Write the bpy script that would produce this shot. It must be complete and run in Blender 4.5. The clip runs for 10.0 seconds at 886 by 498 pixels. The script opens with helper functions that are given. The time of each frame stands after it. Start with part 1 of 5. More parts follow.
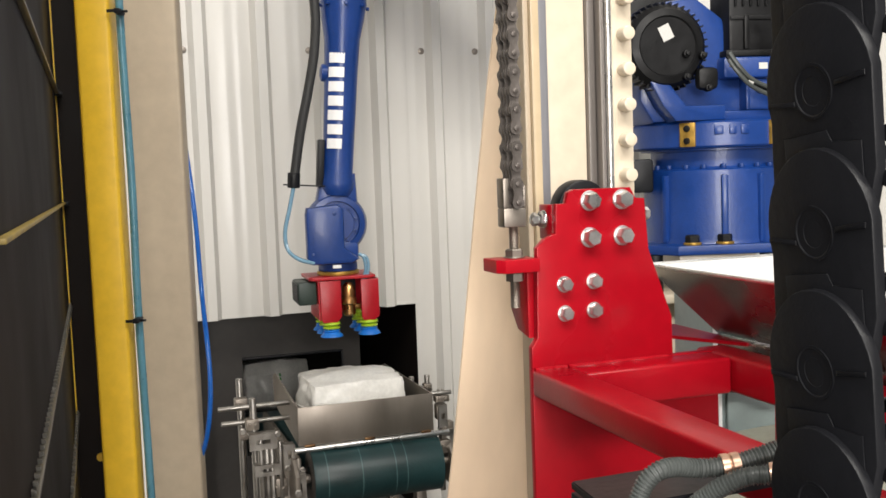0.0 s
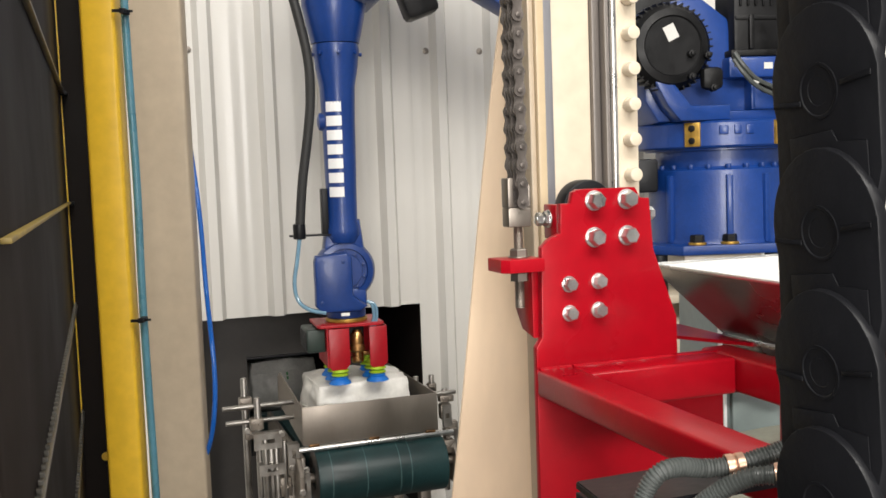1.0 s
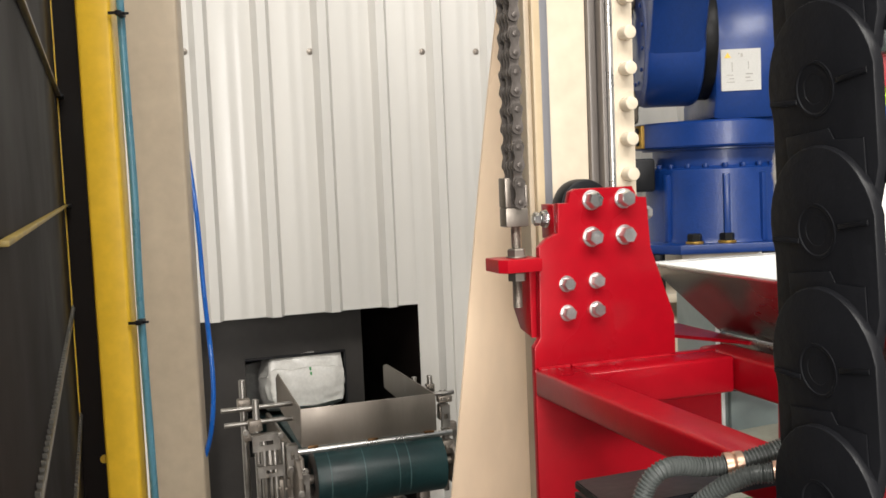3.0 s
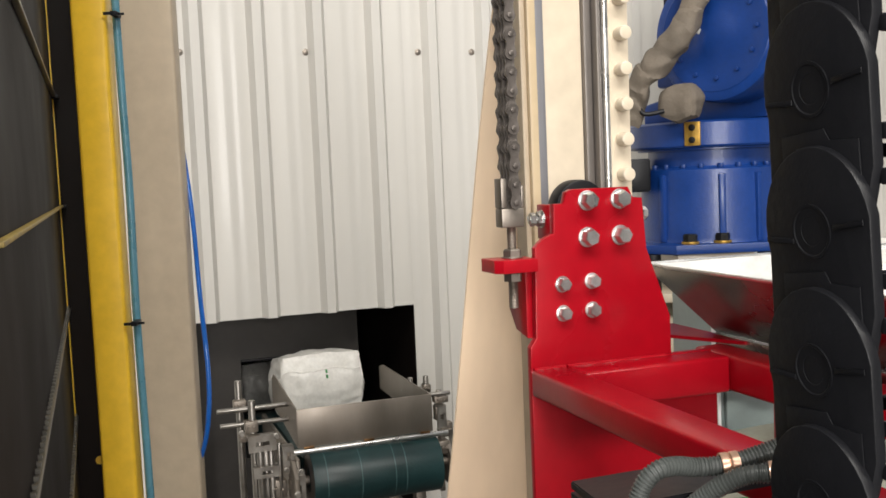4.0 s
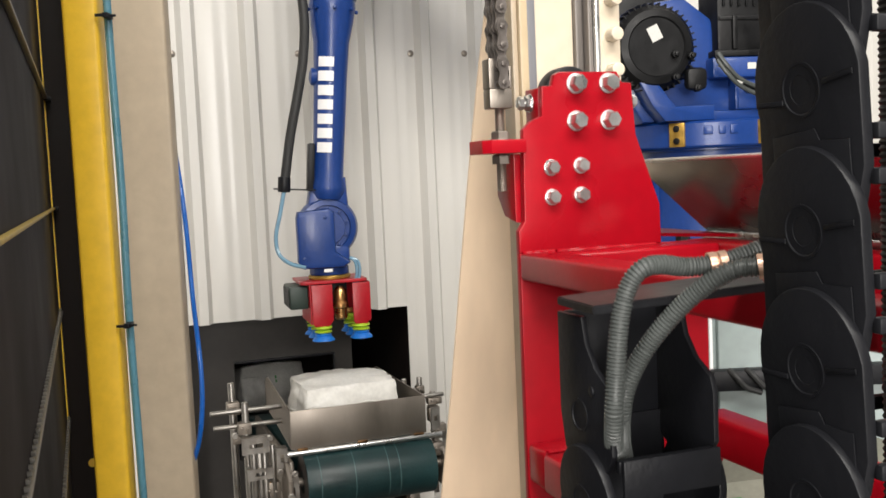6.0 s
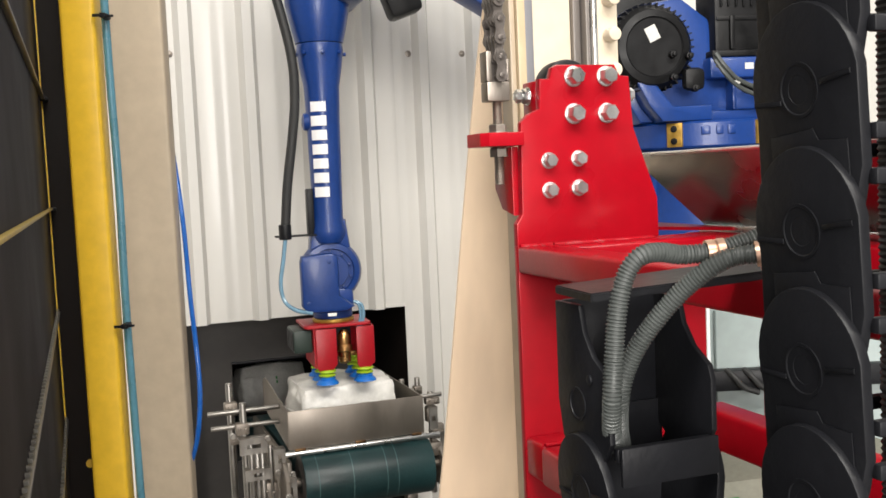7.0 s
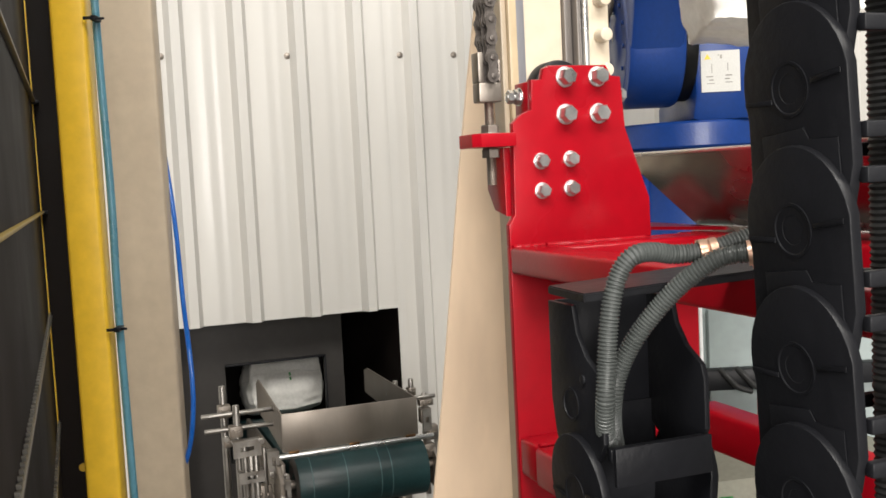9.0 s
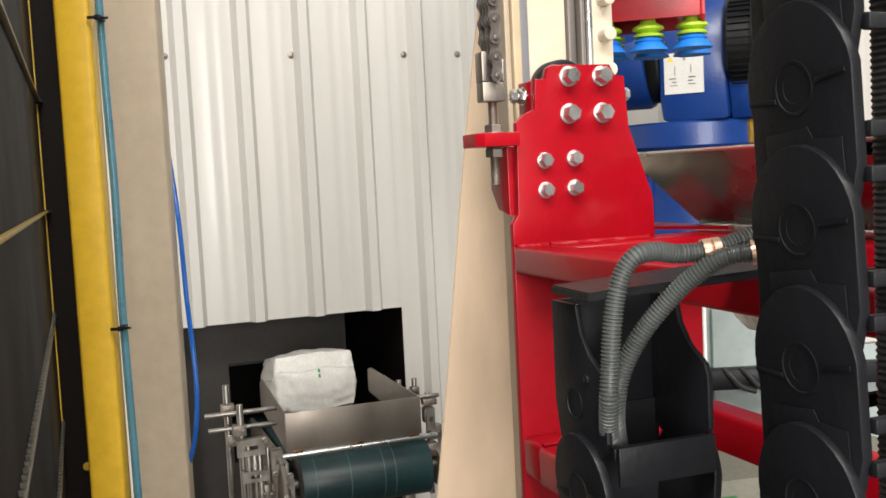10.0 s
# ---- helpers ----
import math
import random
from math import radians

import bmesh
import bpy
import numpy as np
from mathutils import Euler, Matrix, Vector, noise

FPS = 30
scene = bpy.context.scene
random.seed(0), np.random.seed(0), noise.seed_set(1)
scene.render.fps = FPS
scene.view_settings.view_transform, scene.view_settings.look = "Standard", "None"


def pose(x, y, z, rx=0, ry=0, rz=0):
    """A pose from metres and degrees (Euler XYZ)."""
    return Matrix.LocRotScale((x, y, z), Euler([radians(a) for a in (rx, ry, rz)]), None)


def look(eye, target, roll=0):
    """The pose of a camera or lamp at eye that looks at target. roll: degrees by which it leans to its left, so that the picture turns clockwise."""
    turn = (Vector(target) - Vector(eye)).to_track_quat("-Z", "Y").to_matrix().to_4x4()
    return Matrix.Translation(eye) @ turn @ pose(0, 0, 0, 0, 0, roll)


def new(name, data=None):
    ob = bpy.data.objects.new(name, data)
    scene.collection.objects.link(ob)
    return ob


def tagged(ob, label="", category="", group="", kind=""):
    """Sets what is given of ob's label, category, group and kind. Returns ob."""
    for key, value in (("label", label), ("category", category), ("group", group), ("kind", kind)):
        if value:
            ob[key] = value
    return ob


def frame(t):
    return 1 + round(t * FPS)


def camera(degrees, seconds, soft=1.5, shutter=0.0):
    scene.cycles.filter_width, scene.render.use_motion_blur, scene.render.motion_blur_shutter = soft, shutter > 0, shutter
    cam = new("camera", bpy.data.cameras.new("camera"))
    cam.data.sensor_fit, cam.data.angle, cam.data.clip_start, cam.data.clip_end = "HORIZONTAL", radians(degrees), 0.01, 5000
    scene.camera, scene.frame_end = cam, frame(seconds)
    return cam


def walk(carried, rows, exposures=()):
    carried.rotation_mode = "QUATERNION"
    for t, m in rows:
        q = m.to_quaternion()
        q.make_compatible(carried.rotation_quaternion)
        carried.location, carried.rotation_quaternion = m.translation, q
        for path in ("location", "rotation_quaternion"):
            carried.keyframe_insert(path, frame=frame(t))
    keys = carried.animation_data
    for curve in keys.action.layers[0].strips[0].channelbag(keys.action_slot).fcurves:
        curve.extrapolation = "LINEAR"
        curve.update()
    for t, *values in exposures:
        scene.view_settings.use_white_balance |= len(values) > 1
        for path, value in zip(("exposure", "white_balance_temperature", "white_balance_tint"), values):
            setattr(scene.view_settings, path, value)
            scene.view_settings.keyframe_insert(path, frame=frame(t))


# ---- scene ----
# ---- camera ----
LENS = 48.27
cam = camera(LENS, 10.0, soft=1.6, shutter=0.7)


def cam_pose(yaw, pitch, roll, dx, dz):
    return Matrix.Translation((dx, 0, 1.5 + dz)) @ pose(0, 0, 0, 90, 0, 0) @ pose(0, 0, 0, 0, yaw, 0) @ pose(0, 0, 0, pitch, 0, 0) @ pose(0, 0, 0, 0, 0, roll)


PATH = [
    (0, 0.000, -4.400, -2.100, 0.0000, -0.0000), (0.5, 0.057, -4.394, -2.095, 0.0004, -0.0002), (1, 0.256, -4.399, -2.078, -0.0002, -0.0001),
    (1.5, 0.300, -4.433, -2.165, -0.0002, 0.0001), (2, 0.346, -4.429, -2.384, -0.0001, 0.0001), (2.5, 0.253, -4.398, -2.391, -0.0002, -0.0003),
    (4, -0.121, -4.362, -2.443, -0.0001, -0.0001), (4.5, -0.143, -4.357, -2.430, 0.0002, -0.0003), (5, -0.147, -4.358, -2.460, 0.0002, -0.0002),
    (5.5, -0.345, -4.314, -2.537, 0.0006, -0.0004), (7, -0.654, -4.288, -2.590, -0.0001, -0.0004), (7.5, -0.773, -4.306, -2.709, -0.0001, 0.0001),
    (8, -0.981, -4.273, -2.775, 0.0001, -0.0000), (8.5, -1.071, -4.250, -2.853, 0.0001, -0.0003), (9, -1.067, -4.235, -2.885, 0.0001, -0.0006),
    (9.5, -0.985, -4.241, -2.883, 0.0005, -0.0005), (10, -0.853, -4.254, -2.872, 0.0002, -0.0007),
]
walk(cam, [(t, cam_pose(*row)) for t, *row in PATH],
     exposures=[(0, 0.0), (1.5, 0.0), (2.5, 0.0), (4.0, -0.2), (5.0, -0.24), (5.5, -0.12), (7.0, 0.2), (8.5, 0.2), (9.0, 0.03), (10.0, 0.03)])

# ---- light ----
world = bpy.data.worlds.new("hall_air")
scene.world = world
world.use_nodes = True
world.node_tree.nodes["Background"].inputs[0].default_value = (0.9, 0.95, 1.0, 1)
world.node_tree.nodes["Background"].inputs[1].default_value = 0.25


def area(name, eye, target, sx, sy, power, colour=(1, 0.96, 0.9)):
    d = bpy.data.lights.new(name, "AREA")
    d.shape, d.size, d.size_y, d.energy, d.color = "RECTANGLE", sx, sy, power, colour
    ob = new(name, d)
    ob.matrix_world = look(eye, target)
    return ob


# daylight through the hall window behind the viewer, and two rows of ceiling lights
WIN = (-1.2, 2.0, 0.9, 3.3)
area("window_daylight", (0.4, -4.96, 2.1), (0.0, 2.6, 1.5), 3.0, 2.3, 425, (1, 0.955, 0.905))
area("hall_light", (1.3, -1.3, 4.4), (0.1, 2.8, 1.3), 3.2, 1.2, 185)
area("hall_light", (-1.0, -1.5, 4.4), (0.0, 2.8, 1.3), 2.2, 0.7, 125)
area("hall_light", (1.8, 3.8, 4.8), (1.2, 3.4, 1.0), 1.4, 0.4, 8)


# ---- materials ----
def mat(name, colour, rough=0.5, metal=0.0, vary=0.12, scale=6.0, bump=0.0, bscale=60.0, coat=0.0, stretch=(1, 1, 1), vary2=0.06, trans=0.0, alpha=1.0, rvary=0.1, spec=0.5):
    """Paint, plastic, metal or film with variation at two scales and fine relief."""
    m = bpy.data.materials.new(name)
    m.use_nodes = True
    nt = m.node_tree
    b = nt.nodes["Principled BSDF"]
    tc = nt.nodes.new("ShaderNodeTexCoord")
    mp = nt.nodes.new("ShaderNodeMapping")
    mp.inputs["Scale"].default_value = stretch
    nt.links.new(tc.outputs["Object"], mp.inputs[0])
    n1 = nt.nodes.new("ShaderNodeTexNoise")
    n1.inputs["Scale"].default_value, n1.inputs["Detail"].default_value = scale, 5
    n2 = nt.nodes.new("ShaderNodeTexNoise")
    n2.inputs["Scale"].default_value, n2.inputs["Detail"].default_value = scale * 12, 3
    for n in (n1, n2):
        nt.links.new(mp.outputs[0], n.inputs["Vector"])
    prev = None
    for n, v in ((n1, vary), (n2, vary2)):
        mr = nt.nodes.new("ShaderNodeMapRange")
        mr.inputs[1].default_value, mr.inputs[2].default_value = 0.3, 0.7
        mr.inputs[3].default_value, mr.inputs[4].default_value = 1 - v, 1 + v
        nt.links.new(n.outputs[0], mr.inputs[0])
        mx = nt.nodes.new("ShaderNodeVectorMath")
        mx.operation = "SCALE"
        if prev is None:
            mx.inputs[0].default_value = colour[:3]
        else:
            nt.links.new(prev, mx.inputs[0])
        nt.links.new(mr.outputs[0], mx.inputs["Scale"])
        prev = mx.outputs[0]
    nt.links.new(prev, b.inputs["Base Color"])
    rr = nt.nodes.new("ShaderNodeMapRange")
    rr.inputs[1].default_value, rr.inputs[2].default_value = 0.3, 0.7
    rr.inputs[3].default_value, rr.inputs[4].default_value = max(0.02, rough - rvary), min(1, rough + rvary)
    nt.links.new(n1.outputs[0], rr.inputs[0])
    nt.links.new(rr.outputs[0], b.inputs["Roughness"])
    b.inputs["Metallic"].default_value = metal
    b.inputs["Specular IOR Level"].default_value = spec
    b.inputs["Coat Weight"].default_value = coat
    b.inputs["Coat Roughness"].default_value = 0.12
    b.inputs["Transmission Weight"].default_value = trans
    b.inputs["Alpha"].default_value = alpha
    if bump:
        n3 = nt.nodes.new("ShaderNodeTexNoise")
        n3.inputs["Scale"].default_value, n3.inputs["Detail"].default_value = bscale, 4
        nt.links.new(mp.outputs[0], n3.inputs["Vector"])
        bp = nt.nodes.new("ShaderNodeBump")
        bp.inputs["Strength"].default_value, bp.inputs["Distance"].default_value = bump, 0.002
        nt.links.new(n3.outputs[0], bp.inputs["Height"])
        nt.links.new(bp.outputs[0], b.inputs["Normal"])
    return m


RED = mat("red_paint", (0.325, 0.0025, 0.0095), 0.34, 0, 0.10, 5, 0.06, 260, coat=0.12, spec=0.22)
RED_G = mat("red_gripper_paint", (0.40, 0.006, 0.015), 0.36, 0, 0.08, 8, 0.1, 200)
BLUE = mat("blue_cast_paint", (0.0054, 0.038, 0.196), 0.38, 0, 0.1, 7, 0.25, 160, coat=0.14)
BLUE_D = mat("blue_cover", (0.005, 0.034, 0.175), 0.4, 0, 0.1, 7, 0.2, 160)
BLACK = mat("black_plastic", (0.0068, 0.0071, 0.0090), 0.47, 0, 0.3, 9, 0.15, 140, spec=0.28)
BLACK_M = mat("black_motor", (0.006, 0.006, 0.0066), 0.45, 0.0, 0.3, 20, 0.2, 100, spec=0.22)
RUBBER = mat("black_rubber", (0.02, 0.02, 0.02), 0.6, 0, 0.2, 12)
CREAM = mat("cream_paint", (0.67, 0.58, 0.45), 0.35, 0, 0.05, 3, 0.08, 120, coat=0.2)
RAIL = mat("brown_grey_rail_steel", (0.20, 0.18, 0.165), 0.45, 0.5, 0.15, 20, stretch=(1, 1, 0.1))
TAN = mat("tan_paint", (0.58, 0.46, 0.30), 0.4, 0, 0.06, 3, 0.06, 90)
BEIGE = mat("beige_paint", (0.50, 0.41, 0.30), 0.4, 0, 0.07, 2.5, 0.06, 90)
SHEETM = mat("beige_sheet", (0.79, 0.62, 0.45), 0.36, 0, 0.1, 2.0, 0.05, 60, stretch=(1, 1, 0.4))
YELLOW = mat("yellow_paint", (0.84, 0.52, 0.035), 0.4, 0, 0.06, 4, 0.1, 150)
WALLW = mat("white_sheet_steel", (0.665, 0.645, 0.605), 0.36, 0.0, 0.06, 1.6, 0.04, 30, stretch=(1, 1, 0.2), coat=0.2, vary2=0.015)
STEEL = mat("stainless_steel", (0.30, 0.265, 0.23), 0.46, 0.92, 0.06, 10, 0.08, 200, stretch=(1, 1, 0.3), vary2=0.025)
STEEL_B = mat("bright_zinc", (0.66, 0.66, 0.65), 0.33, 0.95, 0.12, 30, 0.1, 300)
STEEL_C = mat("dull_clamp_steel", (0.36, 0.34, 0.315), 0.38, 0.95, 0.2, 30)
# paler copy of the hopper steel, with a bright reflection put into its colour
HOP_LIT = mat("lit_hopper_stainless", (0.82, 0.81, 0.79), 0.5, 0.75, 0.08, 8, 0.05, 120)
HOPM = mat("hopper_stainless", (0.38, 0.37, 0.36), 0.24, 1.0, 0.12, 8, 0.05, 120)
STEEL_D = mat("oiled_steel", (0.12, 0.105, 0.095), 0.42, 0.7, 0.3, 40, 0.2, 300)
GUIDE = mat("ground_steel", (0.24, 0.24, 0.26), 0.5, 0.5, 0.1, 20, stretch=(1, 1, 0.1))
BELT = mat("dark_green_belt", (0.009, 0.034, 0.036), 0.45, 0, 0.35, 10, 0.2, 150, stretch=(1, 1, 1))
BAGM = mat("white_film_bag", (0.81, 0.79, 0.74), 0.38, 0, 0.05, 9, 1.0, 22, coat=0.15)
HOSE = mat("grey_conduit", (0.060, 0.066, 0.063), 0.42, 0, 0.12, 20)
TUBE_B = mat("blue_tube", (0.01, 0.13, 0.55), 0.25, 0, 0.1, 10, coat=0.4)
TUBE_T = mat("teal_tube", (0.09, 0.25, 0.33), 0.3, 0, 0.15, 8, coat=0.3)
TUBE_C = mat("pale_air_tube", (0.18, 0.33, 0.45), 0.2, 0, 0.15, 20, coat=0.4)
BRASS = mat("brass", (0.60, 0.33, 0.13), 0.3, 1.0, 0.15, 30)
LIME = mat("lime_silicone", (0.42, 0.62, 0.03), 0.5)
CUPB = mat("blue_silicone", (0.01, 0.17, 0.62), 0.5)
WHITEL = mat("white_lettering", (0.85, 0.85, 0.85), 0.5, vary=0.02, vary2=0.01)
GOLD = mat("yellow_chromate", (0.42, 0.25, 0.05), 0.4, 0.6, 0.3, 60)
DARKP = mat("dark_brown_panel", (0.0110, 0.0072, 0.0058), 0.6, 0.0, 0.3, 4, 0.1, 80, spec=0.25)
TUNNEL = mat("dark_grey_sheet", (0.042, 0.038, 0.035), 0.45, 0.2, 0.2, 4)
CLOTH = mat("grey_cloth_sleeve", (0.15, 0.125, 0.098), 0.8, 0, 0.2, 14, 0.8, 90)
HALLW = mat("hall_wall_paint", (0.55, 0.56, 0.56), 0.6, 0, 0.05, 1.5)
CONC = mat("concrete", (0.15, 0.145, 0.135), 0.7, 0, 0.2, 2, 0.3, 40)
TEALW = mat("pale_blue_panel", (0.25, 0.30, 0.295), 0.45, 0, 0.06, 3)
BELTMARK = mat("belt_scuff", (0.06, 0.12, 0.12), 0.5)
WELD = mat("heat_tinted_weld", (0.20, 0.11, 0.05), 0.4, 0.9, 0.4, 40)
SERR = mat("dull_aluminium", (0.22, 0.21, 0.19), 0.4, 0.8, 0.2, 20)
STRAW = mat("dull_yellow_strip", (0.33, 0.24, 0.07), 0.5, 0, 0.3, 30)
COPPER = mat("copper_clip", (0.80, 0.52, 0.38), 0.35, 1.0, 0.15, 40)
PAPER = mat("white_paper_label", (0.56, 0.55, 0.52), 0.6, 0, 0.04, 20)
VALVE = mat("dark_green_valve", (0.02, 0.035, 0.028), 0.45, 0, 0.2, 30)
SACK = mat("pale_woven_sack", (0.30, 0.30, 0.24), 0.6, 0, 0.08, 8, 0.5, 60)
GREENP = mat("green_print", (0.10, 0.42, 0.14), 0.5)


# ---- mesh helpers ----
def mesh_of(name, bm, material, smooth=30.0):
    me = bpy.data.meshes.new(name)
    bmesh.ops.recalc_face_normals(bm, faces=bm.faces)
    lim = radians(smooth)
    for f in bm.faces:
        f.smooth = True
    for e in bm.edges:
        e.smooth = len(e.link_faces) == 2 and e.calc_face_angle(0) < lim
    bm.to_mesh(me)
    bm.free()
    me.materials.append(material)
    return me


def part(name, bm, material, parent, label="", m=None):
    ob = new(name, mesh_of(name, bm, material))
    ob.parent = parent
    if m is not None:
        ob.matrix_basis = m
    if label:
        ob["label"] = label
    return ob


def thing(name, m, label, category, group="", kind=""):
    ob = new(name)
    ob.matrix_basis = m
    return tagged(ob, label, category, group, kind)


def box(x0, x1, y0, y1, z0, z1, bev=0.0, bm=None, seg=2):
    bm = bm or bmesh.new()
    vs = bmesh.ops.create_cube(bm, size=1)["verts"]
    for v in vs:
        v.co = Vector(((x0 + x1) / 2 + v.co.x * (x1 - x0), (y0 + y1) / 2 + v.co.y * (y1 - y0), (z0 + z1) / 2 + v.co.z * (z1 - z0)))
    if bev:
        es = {e for v in vs for e in v.link_edges}
        bmesh.ops.bevel(bm, geom=list(es), offset=bev, segments=seg, profile=0.5, affect="EDGES")
    return bm


def lathe(profile, m=None, seg=32, bm=None, arc=None):
    """Turns (radius, height) pairs round the z axis of m."""
    bm = bm or bmesh.new()
    m = m or Matrix()
    rings = []
    for r, h in profile:
        if r < 1e-6:
            rings.append([bm.verts.new(m @ Vector((0, 0, h)))])
        else:
            rings.append([bm.verts.new(m @ Vector((r * math.cos(2 * math.pi * i / seg), r * math.sin(2 * math.pi * i / seg), h))) for i in range(seg)])
    for a, b in zip(rings, rings[1:]):
        if len(a) == 1 and len(b) == 1:
            continue
        for i in range(seg):
            j = (i + 1) % seg
            if len(a) == 1:
                bm.faces.new((a[0], b[i], b[j]))
            elif len(b) == 1:
                bm.faces.new((a[i], a[j], b[0]))
            else:
                bm.faces.new((a[i], a[j], b[j], b[i]))
    return bm


def drum(r, h0, h1, m=None, seg=32, bev=0.0, bm=None):
    """A solid drum with rounded rims."""
    b = min(bev, r * 0.9, abs(h1 - h0) / 2.1)
    pr = [(0, h0), (r - b, h0)] + ([(r - b * 0.3, h0 + b * 0.3)] if b else []) + [(r, h0 + b), (r, h1 - b)] + ([(r - b * 0.3, h1 - b * 0.3)] if b else []) + [(r - b, h1), (0, h1)]
    if not b:
        pr = [(0, h0), (r, h0), (r, h1), (0, h1)]
    return lathe(pr, m, seg, bm)


def slab(points, y0, y1, bev=0.0, bm=None, axis="y"):
    """A plate with the outline points (x, z), from y0 to y1 deep."""
    bm = bm or bmesh.new()
    put = (lambda a, b, c: Vector((a, c, b))) if axis == "y" else ((lambda a, b, c: Vector((a, b, c))) if axis == "z" else (lambda a, b, c: Vector((c, a, b))))
    f = [bm.verts.new(put(a, b, y0)) for a, b in points]
    g = [bm.verts.new(put(a, b, y1)) for a, b in points]
    n = len(points)
    faces = [bm.faces.new(f), bm.faces.new(g[::-1])]
    for i in range(n):
        faces.append(bm.faces.new((f[i], g[i], g[(i + 1) % n], f[(i + 1) % n])))
    bmesh.ops.recalc_face_normals(bm, faces=faces)
    if bev:
        es = {e for fc in faces[:2] for e in fc.edges}
        bmesh.ops.bevel(bm, geom=list(es), offset=bev, segments=2, profile=0.5, affect="EDGES")
    return bm


def sweep(path, r, seg=10, bm=None, ridge=0.0, pitch=0.006, squash=1.0):
    """A round tube along a smooth path through the given points; ridge makes a corrugated conduit."""
    bm = bm or bmesh.new()
    pts = [Vector(p) for p in path]
    ext = [pts[0] * 2 - pts[1]] + pts + [pts[-1] * 2 - pts[-2]]
    fine = []
    for i in range(1, len(ext) - 2):
        a, b, c, d = ext[i - 1:i + 3]
        n = max(4, int((c - b).length / (pitch / 4 if ridge else 0.02)))
        n = min(n, 400)
        for k in range(n):
            t = k / n
            fine.append(0.5 * ((2 * b) + (c - a) * t + (2 * a - 5 * b + 4 * c - d) * t * t + (3 * b - a - 3 * c + d) * t ** 3))
    fine.append(pts[-1])
    side = None
    rings, run = [], 0.0
    for i, p in enumerate(fine):
        tan = (fine[min(i + 1, len(fine) - 1)] - fine[max(i - 1, 0)]).normalized()
        if side is None:
            side = tan.orthogonal().normalized()
        side = (side - tan * side.dot(tan)).normalized()
        other = tan.cross(side)
        if i:
            run += (p - fine[i - 1]).length
        rr = r + (ridge * (1 if (run / pitch) % 1 < 0.5 else -1) if ridge else 0)
        rings.append([bm.verts.new(p + (side * math.cos(2 * math.pi * k / seg) + other * squash * math.sin(2 * math.pi * k / seg)) * rr) for k in range(seg)])
    for a, b in zip(rings, rings[1:]):
        for k in range(seg):
            bm.faces.new((a[k], a[(k + 1) % seg], b[(k + 1) % seg], b[k]))
    bm.faces.new(rings[0][::-1])
    bm.faces.new(rings[-1])
    return bm


def hexbolt(r, h, m, washer=0.0, bm=None, drilled=False):
    """A hexagon bolt head on z of m, with its washer."""
    bm = bm or bmesh.new()
    if washer:
        drum(r * 1.18, 0, washer, m, 24, washer * 0.3, bm)
    pr = [(r, washer), (r, washer + h * 0.82), (r * 0.86, washer + h), (r * 0.55, washer + h)] + ([(r * 0.5, washer + h * 0.9), (0, washer + h * 0.9)] if drilled else [(0, washer + h)])
    lathe(pr, m, 6, bm)
    return bm


AXX = pose(0, 0, 0, 0, 90, 0)          # z along +x
AXY = pose(0, 0, 0, -90, 0, 0)         # z along +y
AXYN = pose(0, 0, 0, 90, 0, 0)         # z along -y
BAY = pose(-0.406, 3.2, 0, 0, 0, 19)   # the conveyor bay: x along the wall, y into it
LIFT = pose(0.10, 1.03, 0, 0, 0, 19)   # the lift: x along its plate, y away

# ---- hall ----
def hall():
    fl = new("floor", mesh_of("floor", box(-7, 7, -5, 9, -0.2, 0), CONC))
    tagged(fl, "grey concrete factory floor", "floor", kind="structure")
    for nm, b in (("wall_north", (-7, 7, 9, 9.2, 0, 6)), ("wall_west", (-7.2, -7, -5, 9, 0, 6)), ("wall_east", (7, 7.2, -5, 9, 0, 6))):
        tagged(new(nm, mesh_of(nm, box(*b), HALLW)), "plain pale painted factory hall wall", "wall", kind="structure")
    x0, x1, z0, z1 = WIN
    south = thing("wall_south", Matrix(), "plain pale factory hall wall with a wide window", "wall", kind="structure")
    for b in ((-7, x0, 0, 6), (x1, 7, 0, 6), (x0, x1, 0, z0), (x0, x1, z1, 6)):
        part("wall_piece", box(b[0], b[1], -5.2, -5, b[2], b[3]), HALLW, south)
    win = thing("window_1", Matrix(), "wide factory window with grey frame", "window", kind="structure")
    for b in ((x0, x0 + 0.06, z0, z1), (x1 - 0.06, x1, z0, z1), (x0 + 0.06, x1 - 0.06, z0, z0 + 0.06), (x0 + 0.06, x1 - 0.06, z1 - 0.06, z1)):
        part("window_frame", box(b[0], b[1], -5.15, -5.08, b[2], b[3]), GUIDE, win)
    tagged(new("ceiling", mesh_of("ceiling", box(-7, 7, -5, 9, 6, 6.2), HALLW)), "plain pale factory hall ceiling", "ceiling", kind="structure")
    for x, y, z in ((1.5, -1.9, 4.95), (-1.2, -1.9, 4.95), (1.8, 3.8, 4.83)):
        lt = thing("ceiling_light", pose(x, y, z), "long hanging factory ceiling light", "ceiling light", "hall lights")
        part("housing", box(-1.15, 1.15, -0.38, 0.38, 0.0, 0.07, 0.01), WHITEL, lt)
        for dx in (-0.6, 0.6):
            part("hanger", drum(0.006, 0.07, 6.0 - z, pose(dx, 0, 0), 8), STEEL, lt)


hall()


# ---- conveyor bay ----
HX0, HX1, HZ = -0.40, 0.325, 1.065


